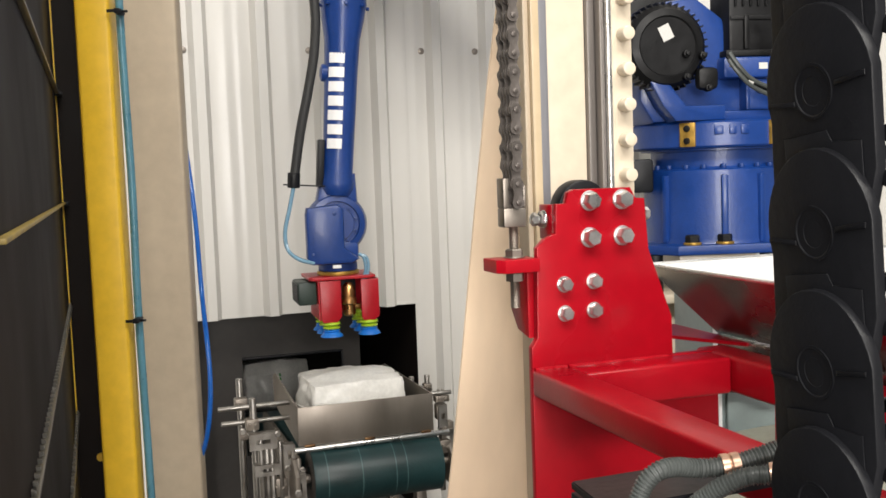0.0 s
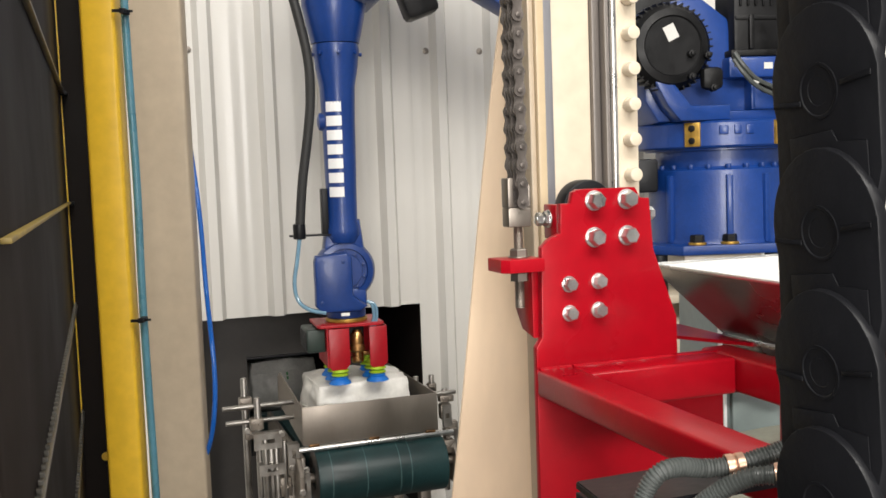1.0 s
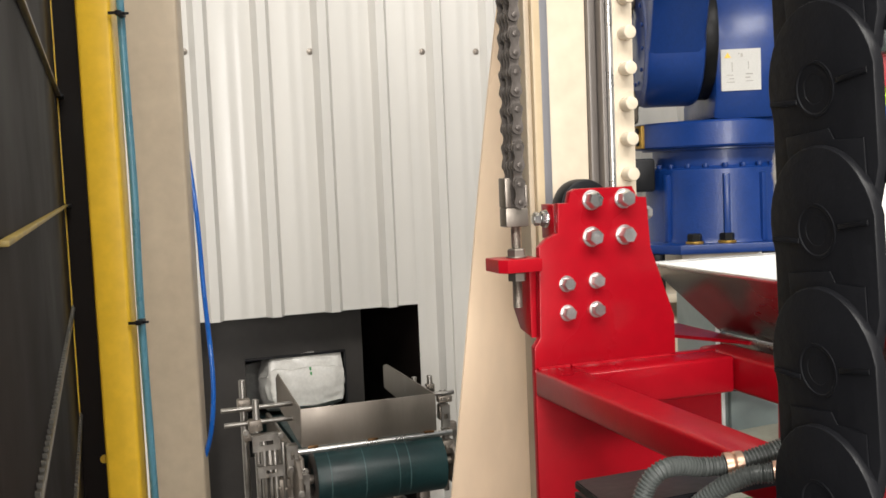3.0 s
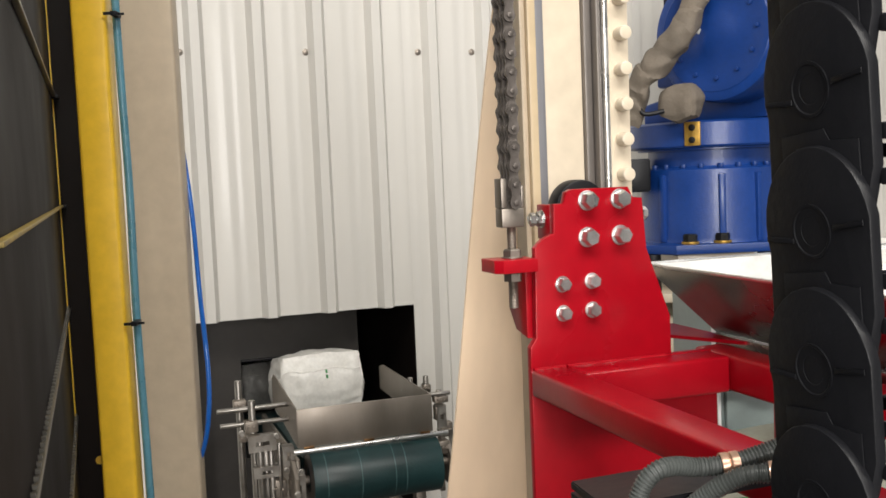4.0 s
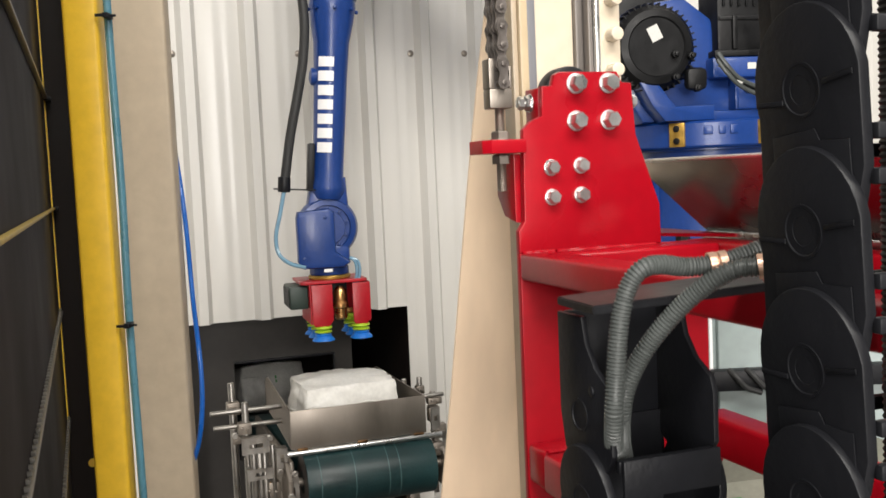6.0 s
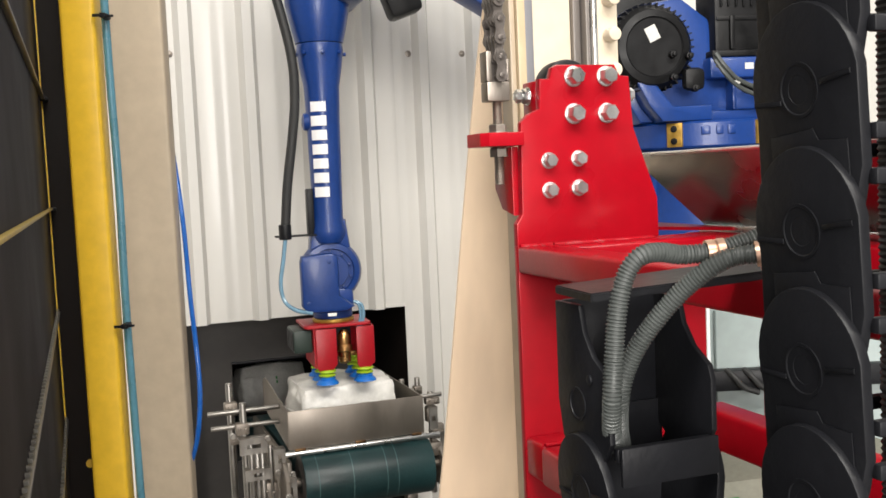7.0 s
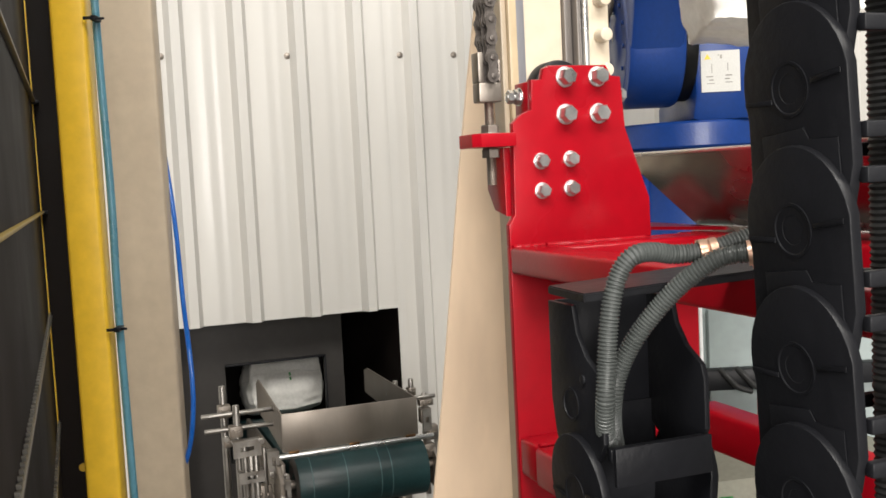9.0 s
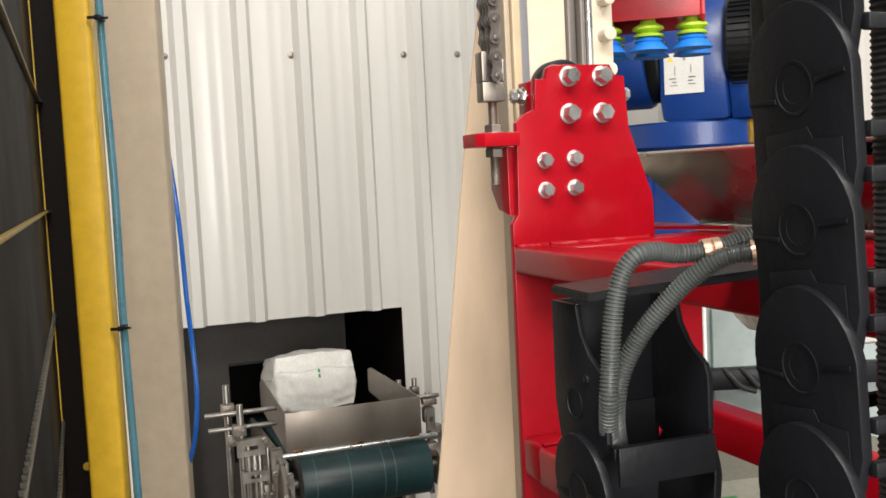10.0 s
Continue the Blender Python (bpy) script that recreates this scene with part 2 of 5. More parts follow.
def ribbed_wall():
    """Trapezoid sheet steel with an opening for the conveyor."""
    root = thing("wall_bay", BAY, "white trapezoidal sheet-steel wall with a cut opening", "wall", kind="structure")
    ribs = [-0.346 + 0.1915 * i for i in range(-12, 16)]

    def sheet(x0, x1, z0, z1, nm):
        bm = bmesh.new()
        prof = [(x0, 0.0)]
        for r in ribs:
            for dx, dy in ((-0.030, 0.0), (-0.014, -0.032), (0.014, -0.032), (0.030, 0.0), (0.070, 0.0), (0.078, -0.0016), (0.090, -0.0016), (0.098, 0.0), (0.112, 0.0), (0.120, -0.0016), (0.132, -0.0016), (0.140, 0.0)):
                if x0 < r + dx < x1:
                    prof.append((r + dx, dy))
        prof.append((x1, 0.0))
        a = [bm.verts.new((x, y, z0)) for x, y in prof]
        b = [bm.verts.new((x, y, z1)) for x, y in prof]
        c = [bm.verts.new((x, y + 0.004, z0)) for x, y in prof]
        d = [bm.verts.new((x, y + 0.004, z1)) for x, y in prof]
        for i in range(len(prof) - 1):
            bm.faces.new((a[i], a[i + 1], b[i + 1], b[i]))
            bm.faces.new((c[i + 1], c[i], d[i], d[i + 1]))
            bm.faces.new((a[i], c[i], c[i + 1], a[i + 1]))
            bm.faces.new((b[i + 1], d[i + 1], d[i], b[i]))
        bm.faces.new((a[0], b[0], d[0], c[0]))
        bm.faces.new((a[-1], c[-1], d[-1], b[-1]))
        return part(nm, bm, WALLW, root)

    sheet(-2.4, HX0, 0, 3.4, "sheet_panel")
    sheet(HX0, HX1, HZ, 3.4, "sheet_panel")
    sheet(HX1, 2.4, 0, 3.4, "sheet_panel")
    for x in (-0.391, 0.0, 0.377, 0.568):
        bm = drum(0.011, 0, 0.002, pose(x, -0.0, 1.905) @ AXYN, 16, 0.0005)
        drum(0.0075, 0.002, 0.008, pose(x, 0, 1.905) @ AXYN, 8, 0.002, bm)
        part("screw", bm, STEEL, root, "zinc-plated roofing screw with washer")
    return root


ribbed_wall()


def tunnel():
    root = thing("feed_tunnel", BAY, "dark grey sheet-metal feed tunnel behind the wall opening", "tunnel")
    part("side_panel", box(HX0 - 0.05, HX0 - 0.02, 0.03, 1.3, 0.3, HZ + 0.08, 0.002), TUNNEL, root)
    # near-black right side, roof and end: the tunnel's inner shade put into colour
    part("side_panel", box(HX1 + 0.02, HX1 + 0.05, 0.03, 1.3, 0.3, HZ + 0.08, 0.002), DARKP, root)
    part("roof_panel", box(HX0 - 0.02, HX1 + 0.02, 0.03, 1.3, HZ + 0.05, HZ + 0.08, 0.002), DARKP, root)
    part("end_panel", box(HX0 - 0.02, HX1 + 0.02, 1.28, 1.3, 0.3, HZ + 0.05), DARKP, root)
    # inner screen with the window through which bags come
    wx0, wx1, wz = -0.235, 0.105, 0.893
    for b in ((HX0 - 0.02, wx0, 0.3, HZ + 0.05), (wx0, wx1, wz, HZ + 0.05), (wx1, wx1 + 0.07, 0.3, HZ + 0.05), (wx0, wx1, 0.3, 0.56)):
        part("screen_panel", box(b[0], b[1], 0.20, 0.204, b[2], b[3]), TUNNEL, root, "dull grey steel screen panel")
    part("window_trim", box(wx1, wx1 + 0.006, 0.185, 0.199, 0.60, wz, 0.001), BLACK, root)
    part("window_trim", box(wx0, wx1 + 0.006, 0.185, 0.199, wz + 0.001, wz + 0.008, 0.001), BLACK, root)
    return root


tunnel()


def clamp_post(root, x, y, z0, z1, r=0.009):
    part("clamp_rod", drum(r, z0, z1, pose(x, y, 0), 16, 0.002), STEEL_C, root)


def clamp_block(root, x, y, z, w=0.03, d=0.03, h=0.024):
    bm = box(x - w / 2, x + w / 2, y - d / 2, y + d / 2, z - h / 2, z + h / 2, 0.003)
    drum(0.005, 0, 0.006, pose(x + w * 0.2, y - d / 2, z) @ AXYN, 6, 0.001, bm)
    drum(0.004, 0, 0.010, pose(x - w * 0.25, y - d / 2, z + h * 0.1) @ AXYN, 10, 0.001, bm)
    part("clamp", bm, STEEL, root)


def slot_bracket(root, x, y, z, w, h, sw, sh):
    """A bent bracket plate with a slot through it and its return flange."""
    bm = bmesh.new()
    for x0, x1, z0, z1 in ((-w / 2, -sw / 2, -h / 2, h / 2), (sw / 2, w / 2, -h / 2, h / 2), (-sw / 2, sw / 2, sh / 2, h / 2), (-sw / 2, sw / 2, -h / 2, -sh / 2)):
        box(x + x0, x + x1, y, y + 0.004, z + z0, z + z1, bm=bm)
    box(x - w / 2, x + w / 2, y + 0.0042, y + 0.034, z + h / 2 - 0.004, z + h / 2, 0.0008, bm)
    part("slot_bracket", bm, STEEL_C, root, "slotted steel bracket")


def conveyor():
    root = thing("belt_conveyor", BAY, "short belt conveyor with dark green belt and steel side clamps", "conveyor")
    x0, x1, r, zt = -0.185, 0.163, 0.074, 0.795
    prof = []
    for i in range(17):
        a = math.pi / 2 + math.pi * i / 16
        prof.append((-0.655 + r * math.cos(a), zt - r + r * math.sin(a)))
    for i in range(13):
        a = -math.pi / 2 + math.pi * i / 12
        prof.append((0.9 + r * math.cos(a), zt - r - 0.245 + r * math.sin(a)))
    prof += [(-0.10, zt - 0.038), (-0.56, zt - 0.038)]
    belt = part("belt", slab(prof, x0, x1, 0.0015, axis="x"), BELT, root)
    for x in (-0.150, -0.06, 0.03, 0.06):
        bm = bmesh.new()
        w = 0.0012
        va = [bm.verts.new((x - w, -0.655 + (r + 0.0006) * math.cos(a), zt - r + (r + 0.0006) * math.sin(a))) for a in [math.pi / 2 + math.pi * i / 16 for i in range(17)]]
        vb = [bm.verts.new((x + w, v.co.y, v.co.z)) for v in va]
        for i in range(16):
            bm.faces.new((va[i], va[i + 1], vb[i + 1], vb[i]))
        part("belt_mark", bm, BELTMARK, belt, "pale scuff line round the belt")
    for x, sgn in ((x0, -1), (x1, 1)):
        part("drum_end", lathe([(0, 0), (0.030, 0), (0.032, 0.002), (0.060, 0.002), (0.069, 0.0), (0.071, -0.003)], pose(x, -0.655, zt - r) @ AXX @ pose(0, 0, 0, 0 if sgn > 0 else 180), 40), STEEL_B if sgn > 0 else STEEL_D, root)
        part("axle", drum(0.012, 0, 0.03, pose(x, -0.655, zt - r) @ AXX @ pose(0, 0, 0, 0 if sgn > 0 else 180), 16, 0.001), STEEL, root)
    for x in (x0 - 0.028, x1 + 0.016):
        part("side_frame", box(x, x + 0.012, -0.63, -0.06, 0.655, 0.77, 0.003), STEEL, root)
        for y in (-0.42, -0.12):
            part("leg", box(x - 0.01, x + 0.022, y - 0.02, y + 0.02, 0, 0.655, 0.004), STEEL, root)
    # bearing brackets at the belt end
    for x in (x0 - 0.045, x1 + 0.030):
        part("bearing_plate", slab([(-0.70, 0.66), (-0.60, 0.66), (-0.60, 0.775), (-0.66, 0.775), (-0.70, 0.74)], x, x + 0.012, 0.002, axis="x"), STEEL, root)
        part("tension_bolt", hexbolt(0.008, 0.006, pose(x + 0.006, -0.70, 0.70) @ AXYN, 0.002), STEEL_C, root)
    # adjustable guide clamps
    for x, y, z0, z1 in ((-0.335, -0.50, 0.55, 0.970), (-0.312, -0.575, 0.50, 0.930), (-0.272, -0.60, 0.45, 0.80)):
        clamp_post(root, x, y, z0, z1)
    for z, x0r, x1r in ((0.905, -0.400, -0.205), (0.862, -0.392, -0.205)):
        part("guide_rod", drum(0.0065, x0r, x1r, pose(0, -0.56 + (0.905 - z) * 0.3, z) @ AXX, 14, 0.001), STEEL_C, root)
    for x, y, z, w, h in ((-0.335, -0.515, 0.905, 0.034, 0.032), (-0.316, -0.575, 0.862, 0.034, 0.030), (-0.322, -0.52, 0.820, 0.040, 0.022), (-0.255, -0.590, 0.690, 0.040, 0.05)):
        clamp_block(root, x, y, z, w, 0.030, h)
    for x, y, z, w, h, sw, sh in ((-0.295, -0.620, 0.822, 0.072, 0.042, 0.036, 0.011), (-0.232, -0.640, 0.785, 0.030, 0.052, 0.010, 0.022), (-0.287, -0.615, 0.744, 0.066, 0.030, 0.030, 0.009), (-0.214, -0.672, 0.700, 0.032, 0.080, 0.010, 0.030), (0.192, -0.640, 0.838, 0.024, 0.062, 0.010, 0.014), (0.200, -0.650, 0.775, 0.036, 0.056, 0.012, 0.022)):
        slot_bracket(root, x, y, z, w, h, sw, sh)
    for x, y, r, z0, z1 in ((-0.283, -0.585, 0.014, 0.60, 0.800), (-0.300, -0.600, 0.009, 0.60, 0.840), (-0.250, -0.600, 0.007, 0.66, 0.815)):
        clamp_post(root, x, y, z0, z1, r)
    for x, z in ((-0.350, 0.862), (-0.262, 0.845), (-0.240, 0.752), (-0.202, 0.742)):
        part("lock_screw", hexbolt(0.007, 0.008, pose(x, -0.645, z) @ AXYN, 0.002), STEEL_C, root)
    part("guide_rod", drum(0.0065, 0.150, 0.235, pose(0, -0.40, 0.868) @ AXX, 14, 0.001), STEEL_C, root)
    for x, y, z0, z1 in ((0.178, -0.40, 0.855, 0.905), (0.226, -0.40, 0.66, 0.905), (0.198, -0.60, 0.62, 0.905)):
        clamp_post(root, x, y, z0, z1, 0.008)
    for x, y, z, w, h in ((0.226, -0.40, 0.868, 0.024, 0.024), (0.200, -0.605, 0.880, 0.040, 0.018), (0.194, -0.612, 0.845, 0.030, 0.040), (0.206, -0.625, 0.800, 0.034, 0.040), (0.186, -0.655, 0.760, 0.030, 0.036)):
        clamp_block(root, x, y, z, w, 0.026, h)
    part("guide_rod", drum(0.006, 0.150, 0.225, pose(0, -0.615, 0.897) @ AXX, 14, 0.001), STEEL_C, root)
    return root


conveyor()


def tray():
    root = thing("stop_tray", BAY, "stainless sheet-steel stop tray above the belt end", "tray")
    part("front_plate", box(-0.212, 0.153, -0.673, -0.670, 0.812, 0.913, 0.001), STEEL, root)
    part("side_plate", slab([(-0.6695, 0.812), (-0.6695, 0.913), (-0.34, 0.945), (-0.30, 0.925), (-0.30, 0.85)], -0.213, -0.210, axis="x"), STEEL, root)
    part("side_plate", slab([(-0.6695, 0.812), (-0.6695, 0.912), (-0.20, 0.912), (-0.16, 0.90), (-0.16, 0.83)], 0.150, 0.153, axis="x"), STEEL, root)
    part("cross_rod", drum(0.007, -0.225, 0.195, pose(0, -0.674, 0.803) @ AXX, 14, 0.001), STEEL_B, root)
    for x in (-0.185, -0.025, 0.13):
        part("weld_tab", box(x - 0.014, x + 0.014, -0.679, -0.673, 0.808, 0.815, 0.002), WELD, root, "heat-tinted weld tab")
    return root


tray()


def bag_skin(p):
    """The crumpled pillow surface over a point of the unit cube's shell."""
    p = Vector([math.copysign(abs(c) ** 0.8, c) for c in p])
    q = p.normalized() * max(abs(p.x), abs(p.y), abs(p.z))
    s = p.lerp(q, 0.50)
    w = noise.noise(p * 1.6) * 0.05 + noise.noise(p * 4.0) * 0.035 + noise.noise(Vector((p.x * 9, p.y * 9, p.z * 4))) * 0.014
    return Vector((s.x * 0.151, s.y * 0.128, s.z * 0.106)) * (1 + w)


def bag(name="bag"):
    bm = bmesh.new()
    bmesh.ops.create_cube(bm, size=2)
    bmesh.ops.subdivide_edges(bm, edges=bm.edges[:], cuts=24, use_grid_fill=True)
    for v in bm.verts:
        v.co = bag_skin(v.co)
    ob = new(name, mesh_of(name, bm, BAGM, 60))
    mark = bmesh.new()
    for z0, z1 in ((0.05, 0.14), (0.18, 0.30)):
        ring = [bag_skin(Vector((x, -1.0, z))) + Vector((0, -0.0012, 0)) for x, z in ((0.02, z0), (0.05, z0), (0.05, z1), (0.02, z1))]
        f = mark.faces.new([mark.verts.new(p) for p in ring])
        bmesh.ops.solidify(mark, geom=[f], thickness=0.001)
    part("print_mark", mark, GREENP, ob, "short green print mark")
    line = [bag_skin(Vector((-0.95 + 0.19 * i, -1.0, 0.30 + 0.05 * math.sin(i * 1.3)))) for i in range(11)]
    part("seam", sweep(line, 0.0028, 8, squash=0.6), BAGM, ob, "folded film seam")
    for x in (-1.0, 1.0):
        ends = [bag_skin(Vector((x, -0.85 + 0.17 * i, 0.15))) for i in range(11)]
        part("end_seam", sweep(ends, 0.0035, 8, squash=0.5), BAGM, ob, "crimped film end seam")
    return tagged(ob, "plump white plastic-film bag of product", "bag", group="bags from the conveyor")


BAGS = [bag(), bag(), bag()]


# ---- left edge ----
def fence_post():
    root = thing("yellow_post", pose(-0.579, 1.7, 0, 0, 0, 6), "yellow painted square steel guard post", "post")
    part("tube", box(-0.0235, 0.034, -0.03, 0.03, 0.008, 2.6, 0.007, seg=3), YELLOW, root)
    part("foot_plate", box(-0.07, 0.07, -0.07, 0.07, 0, 0.008, 0.002), YELLOW, root)
    part("end_cap", box(-0.0245, 0.035, -0.031, 0.031, 2.6, 2.606, 0.002), BLACK, root)
    return root


fence_post()
tb = thing("air_tube", pose(-0.531, 1.70, 0), "teal plastic air tube strapped to the yellow post", "tube")
part("tube", sweep([(0.002, 0, 0.0), (0.004, 0, 0.8), (0.0, 0, 1.27), (0.002, 0, 1.5), (-0.001, 0, 1.79), (-0.001, 0, 2.5)], 0.0068, 14), TUBE_T, tb)
for z in (1.268, 1.788):
    bm = box(-0.012, 0.010, -0.0345, -0.033, z - 0.0025, z + 0.0025)
    box(0.0, 0.010, -0.036, -0.006, z - 0.004, z + 0.004, 0.001, bm)
    box(0.008, 0.020, -0.026, -0.023, z - 0.0022, z + 0.0018, 0.0006, bm)
    part("cable_tie", bm, BLACK, tb, "black cable tie")


def dark_panel():
    """A dark guard panel running towards the viewer, with horizontal strips."""
    root = thing("guard_panel", pose(-0.679, 1.77, 0, 0, 0, 19.3), "dark brown ribbed guard panel with thin bright strips", "panel")
    part("frame_post", box(-0.012, 0.085, 0.0, 0.05, 0, 2.6, 0.004), DARKP, root)
    bm = bmesh.new()
    n = 150
    a, b = [], []
    for i in range(n + 1):
        y = -1.36 * i / n
        x = 0.0022 * (i % 2)
        a.append(bm.verts.new((x, y, 0.0)))
        b.append(bm.verts.new((x, y, 2.6)))
    for i in range(n):
        bm.faces.new((a[i], a[i + 1], b[i + 1], b[i]))
    ob = part("ribbed_sheet", bm, DARKP, root)
    md = ob.modifiers.new("thick", "SOLIDIFY")
    md.thickness = 0.004
    part("edge_strip", box(0.002, 0.0045, -0.012, -0.009, 1.09, 2.6), YELLOW, root, "thin yellow edge strip")
    for z, mt, h in ((1.664, SERR, 0.002), (1.471, STRAW, 0.0018)):
        part("strip", box(0.0025, 0.009, -1.30, -0.008, z - h, z + h, 0.0008), mt, root)
        part("hook", box(0.002, 0.014, -0.03, 0.004, z - 0.004, z + 0.002, 0.001), BLACK, root)
    for z in (1.285, 1.09):
        bm = box(0.0025, 0.008, -1.30, -0.008, z - 0.0022, z + 0.0022, 0.0008)
        for i in range(60):
            y = -0.02 - i * 0.0205
            box(0.003, 0.0065, y - 0.005, y, z + 0.005, z + 0.008, bm=bm)
        part("toothed_strip", bm, SERR, root, "grey toothed strip")
    part("sticker", drum(0.008, 0, 0.001, pose(0.040, 0.0, 1.003) @ AXYN, 20), YELLOW, root, "small round yellow sticker")
    return root


dark_panel()
col = thing("beige_column", pose(-0.62, 2.2, 0), "beige painted square steel column", "column")
part("tube", box(-0.075, 0.053, 0, 0.05, 0.01, 3.2, 0.006, seg=3), BEIGE, col)
part("foot_plate", box(-0.12, 0.10, -0.04, 0.16, 0, 0.01, 0.002), BEIGE, col)
bt = thing("blue_hose", pose(0, 0, 0), "thin blue air hose hanging beside the column", "hose")
part("tube", sweep([(-0.60, 2.26, 1.8), (-0.567, 2.26, 1.47), (-0.548, 2.22, 1.25), (-0.535, 2.2, 1.08), (-0.54, 2.2, 0.98), (-0.56, 2.22, 0.90), (-0.60, 2.26, 0.82)], 0.0055, 12), TUBE_B, bt)


# ---- lift mast ----
def mast():
    root = thing("lift_mast", LIFT, "cream steel lift mast with guide rails and bolted strip", "mast")
    part("channel", box(0.056, 0.0635, 0.150, 0.18, 0, 3.2, 0.002), BEIGE, root)
    part("channel_lip", box(0.064, 0.0752, 0.145, 0.165, 0, 3.2, 0.002), TAN, root)
    part("guide_strip", box(0.0757, 0.0895, 0.155, 0.175, 0, 3.2, 0.001), GUIDE, root)
    part("web", box(0.0900, 0.1445, 0.165, 0.18, 0, 3.2, 0.001), CREAM, root)
    part("guide_rail", box(0.1450, 0.1555, 0.158, 0.18, 0, 3.2, 0.002), RAIL, root)
    part("guide_rail", box(0.1560, 0.1625, 0.146, 0.18, 0, 3.2, 0.002), RAIL, root)
    part("guide_edge", box(0.163, 0.1695, 0.140, 0.18, 0, 3.2, 0.002), STEEL_B, root)
    part("bolt_strip", box(0.170, 0.203, 0.15, 0.18, 0, 3.2, 0.003), CREAM, root)
    for i in range(48):
        z = 0.30 + 0.0431 * i
        part("bolt", drum(0.0086, 0, 0.019, pose(0.1885, 0.15, z + 0.0255) @ AXYN, 18, 0.002), CREAM, root)
    part("foot_plate", box(0.0, 0.26, 0.181, 0.30, 0, 0.012, 0.002), CREAM, root)
    return root


mast()


def curved_sheet():
    root = thing("shield_sheet", LIFT, "beige bent sheet-metal shield beside the mast", "sheet")
    bm = bmesh.new()
    n = 40
    rows = []
    for i in range(n + 1):
        z = 2.4 * i / n
        xl = 0.027 + (z - 1.41) * 0.150 + 0.003 * math.sin(z * 7)
        row = []
        for k in range(13):
            q = k / 12
            row.append(bm.verts.new((xl + (0.175 - xl) * q, 0.262 + 0.040 * math.sin(q * 1.5) * (0.75 + 0.25 * math.sin(z * 2.1)), z)))
        rows.append(row)
    for a, b in zip(rows, rows[1:]):
        for k in range(12):
            bm.faces.new((a[k], a[k + 1], b[k + 1], b[k]))
    ob = part("sheet", bm, SHEETM, root)
    md = ob.modifiers.new("thick", "SOLIDIFY")
    md.thickness = 0.003
    return root


curved_sheet()


# ---- carriage ----
def carriage():
    root = thing("lift_carriage", LIFT, "glossy red welded steel lift carriage with bolted bracket", "carriage")
    out = [(0.036, 1.4745), (0.042, 1.4775), (0.110, 1.4775), (0.116, 1.466), (0.127, 1.465), (0.131, 1.41), (0.1585, 1.333), (0.159, 1.2905), (-0.011, 1.2905), (-0.011, 1.313), (-0.004, 1.323), (-0.002, 1.418), (0.008, 1.427), (0.020, 1.432), (0.021, 1.463), (0.033, 1.463)]
    part("bracket_plate", slab(out, 0, 0.010, 0.0012), RED, root)
    part("side_block", box(0.0205, 0.030, 0.0105, 0.042, 1.425, 1.462, 0.0015), RED, root)
    part("side_block", box(0.112, 0.126, 0.0105, 0.05, 1.425, 1.462, 0.002), RED, root)
    part("guide_roller", drum(0.031, 0.03, 0.055, pose(0.070, 0, 1.456) @ AXY, 36, 0.003), BLACK, root, "black guide roller")
    part("lug", slab([(-0.050, -0.004), (-0.043, -0.012), (-0.0045, -0.012), (-0.0045, 0.032), (-0.050, 0.032)], 1.3945, 1.4085, 0.001, axis="z"), RED, root)
    part("gusset", slab([(0.0105, 1.3940), (0.058, 1.3940), (0.058, 1.350), (0.040, 1.328), (0.0105, 1.322)], -0.0095, -0.0015, 0.001, axis="x"), RED, root)
    zt, zb = 1.29, 1.25
    part("upper_tube", box(0.0306, 0.206, -0.042, -0.0005, zb, zt, 0.004, seg=3), RED, root)
    part("arm", box(-0.012, 0.030, -0.50, -0.0005, zb + 0.012, zt + 0.0002, 0.004, seg=3), RED, root)
    part("arm", box(0.2065, 0.246, -0.345, 0.03, zb, zt, 0.005, seg=3), RED, root)
    part("back_plate", box(-0.011, 0.217, 0.0, 0.010, 0.70, 1.2903, 0.001), RED, root)
    part("lower_tube", box(-0.011, 0.206, -0.042, -0.0005, 1.048, 1.0885, 0.005, seg=3), RED, root)
    part("lower_arm_tube", box(-0.014, 0.026, -0.26, -0.0425, 1.048, 1.088, 0.005, seg=3), RED, root)
    part("lower_arm_tube", box(0.170, 0.2055, -0.345, -0.0425, 1.068, 1.110, 0.005, seg=3), RED, root)
    part("shelf_plate", slab([(0.205, 0.10), (0.255, 0.0), (0.262, 0.0), (0.262, 0.16), (0.23, 0.16)], 1.2905, 1.2945, axis="z"), RED, root)
    # weld beads
    for x0, x1, y, z in ((-0.009, 0.028, -0.002, zt), (0.03, 0.15, -0.002, zt), (-0.008, 0.020, -0.0425, 1.089)):
        pts = [(x0 + (x1 - x0) * i / 8, y + 0.0008 * (i % 2), z) for i in range(9)]
        part("weld_bead", sweep(pts, 0.0022, 8), RED, root)
    for x, z, a in ((0.060, 1.465, 13), (0.0985, 1.465, 24), (0.0592, 1.426, 18), (0.0985, 1.426, 3)):
        part("bolt", hexbolt(0.0092, 0.0115, pose(x, 0, z) @ AXYN @ pose(0, 0, 0, 0, 0, a), 0.0022), STEEL_B, root, "bright zinc hexagon bolt")
    for x, z, a in ((0.028, 1.378, 5), (0.0628, 1.379, 20), (0.028, 1.347, 11), (0.0623, 1.348, 28)):
        part("bolt", hexbolt(0.0074, 0.0085, pose(x, 0, z) @ AXYN @ pose(0, 0, 0, 0, 0, a), 0.002), STEEL_B, root, "bright zinc hexagon bolt")
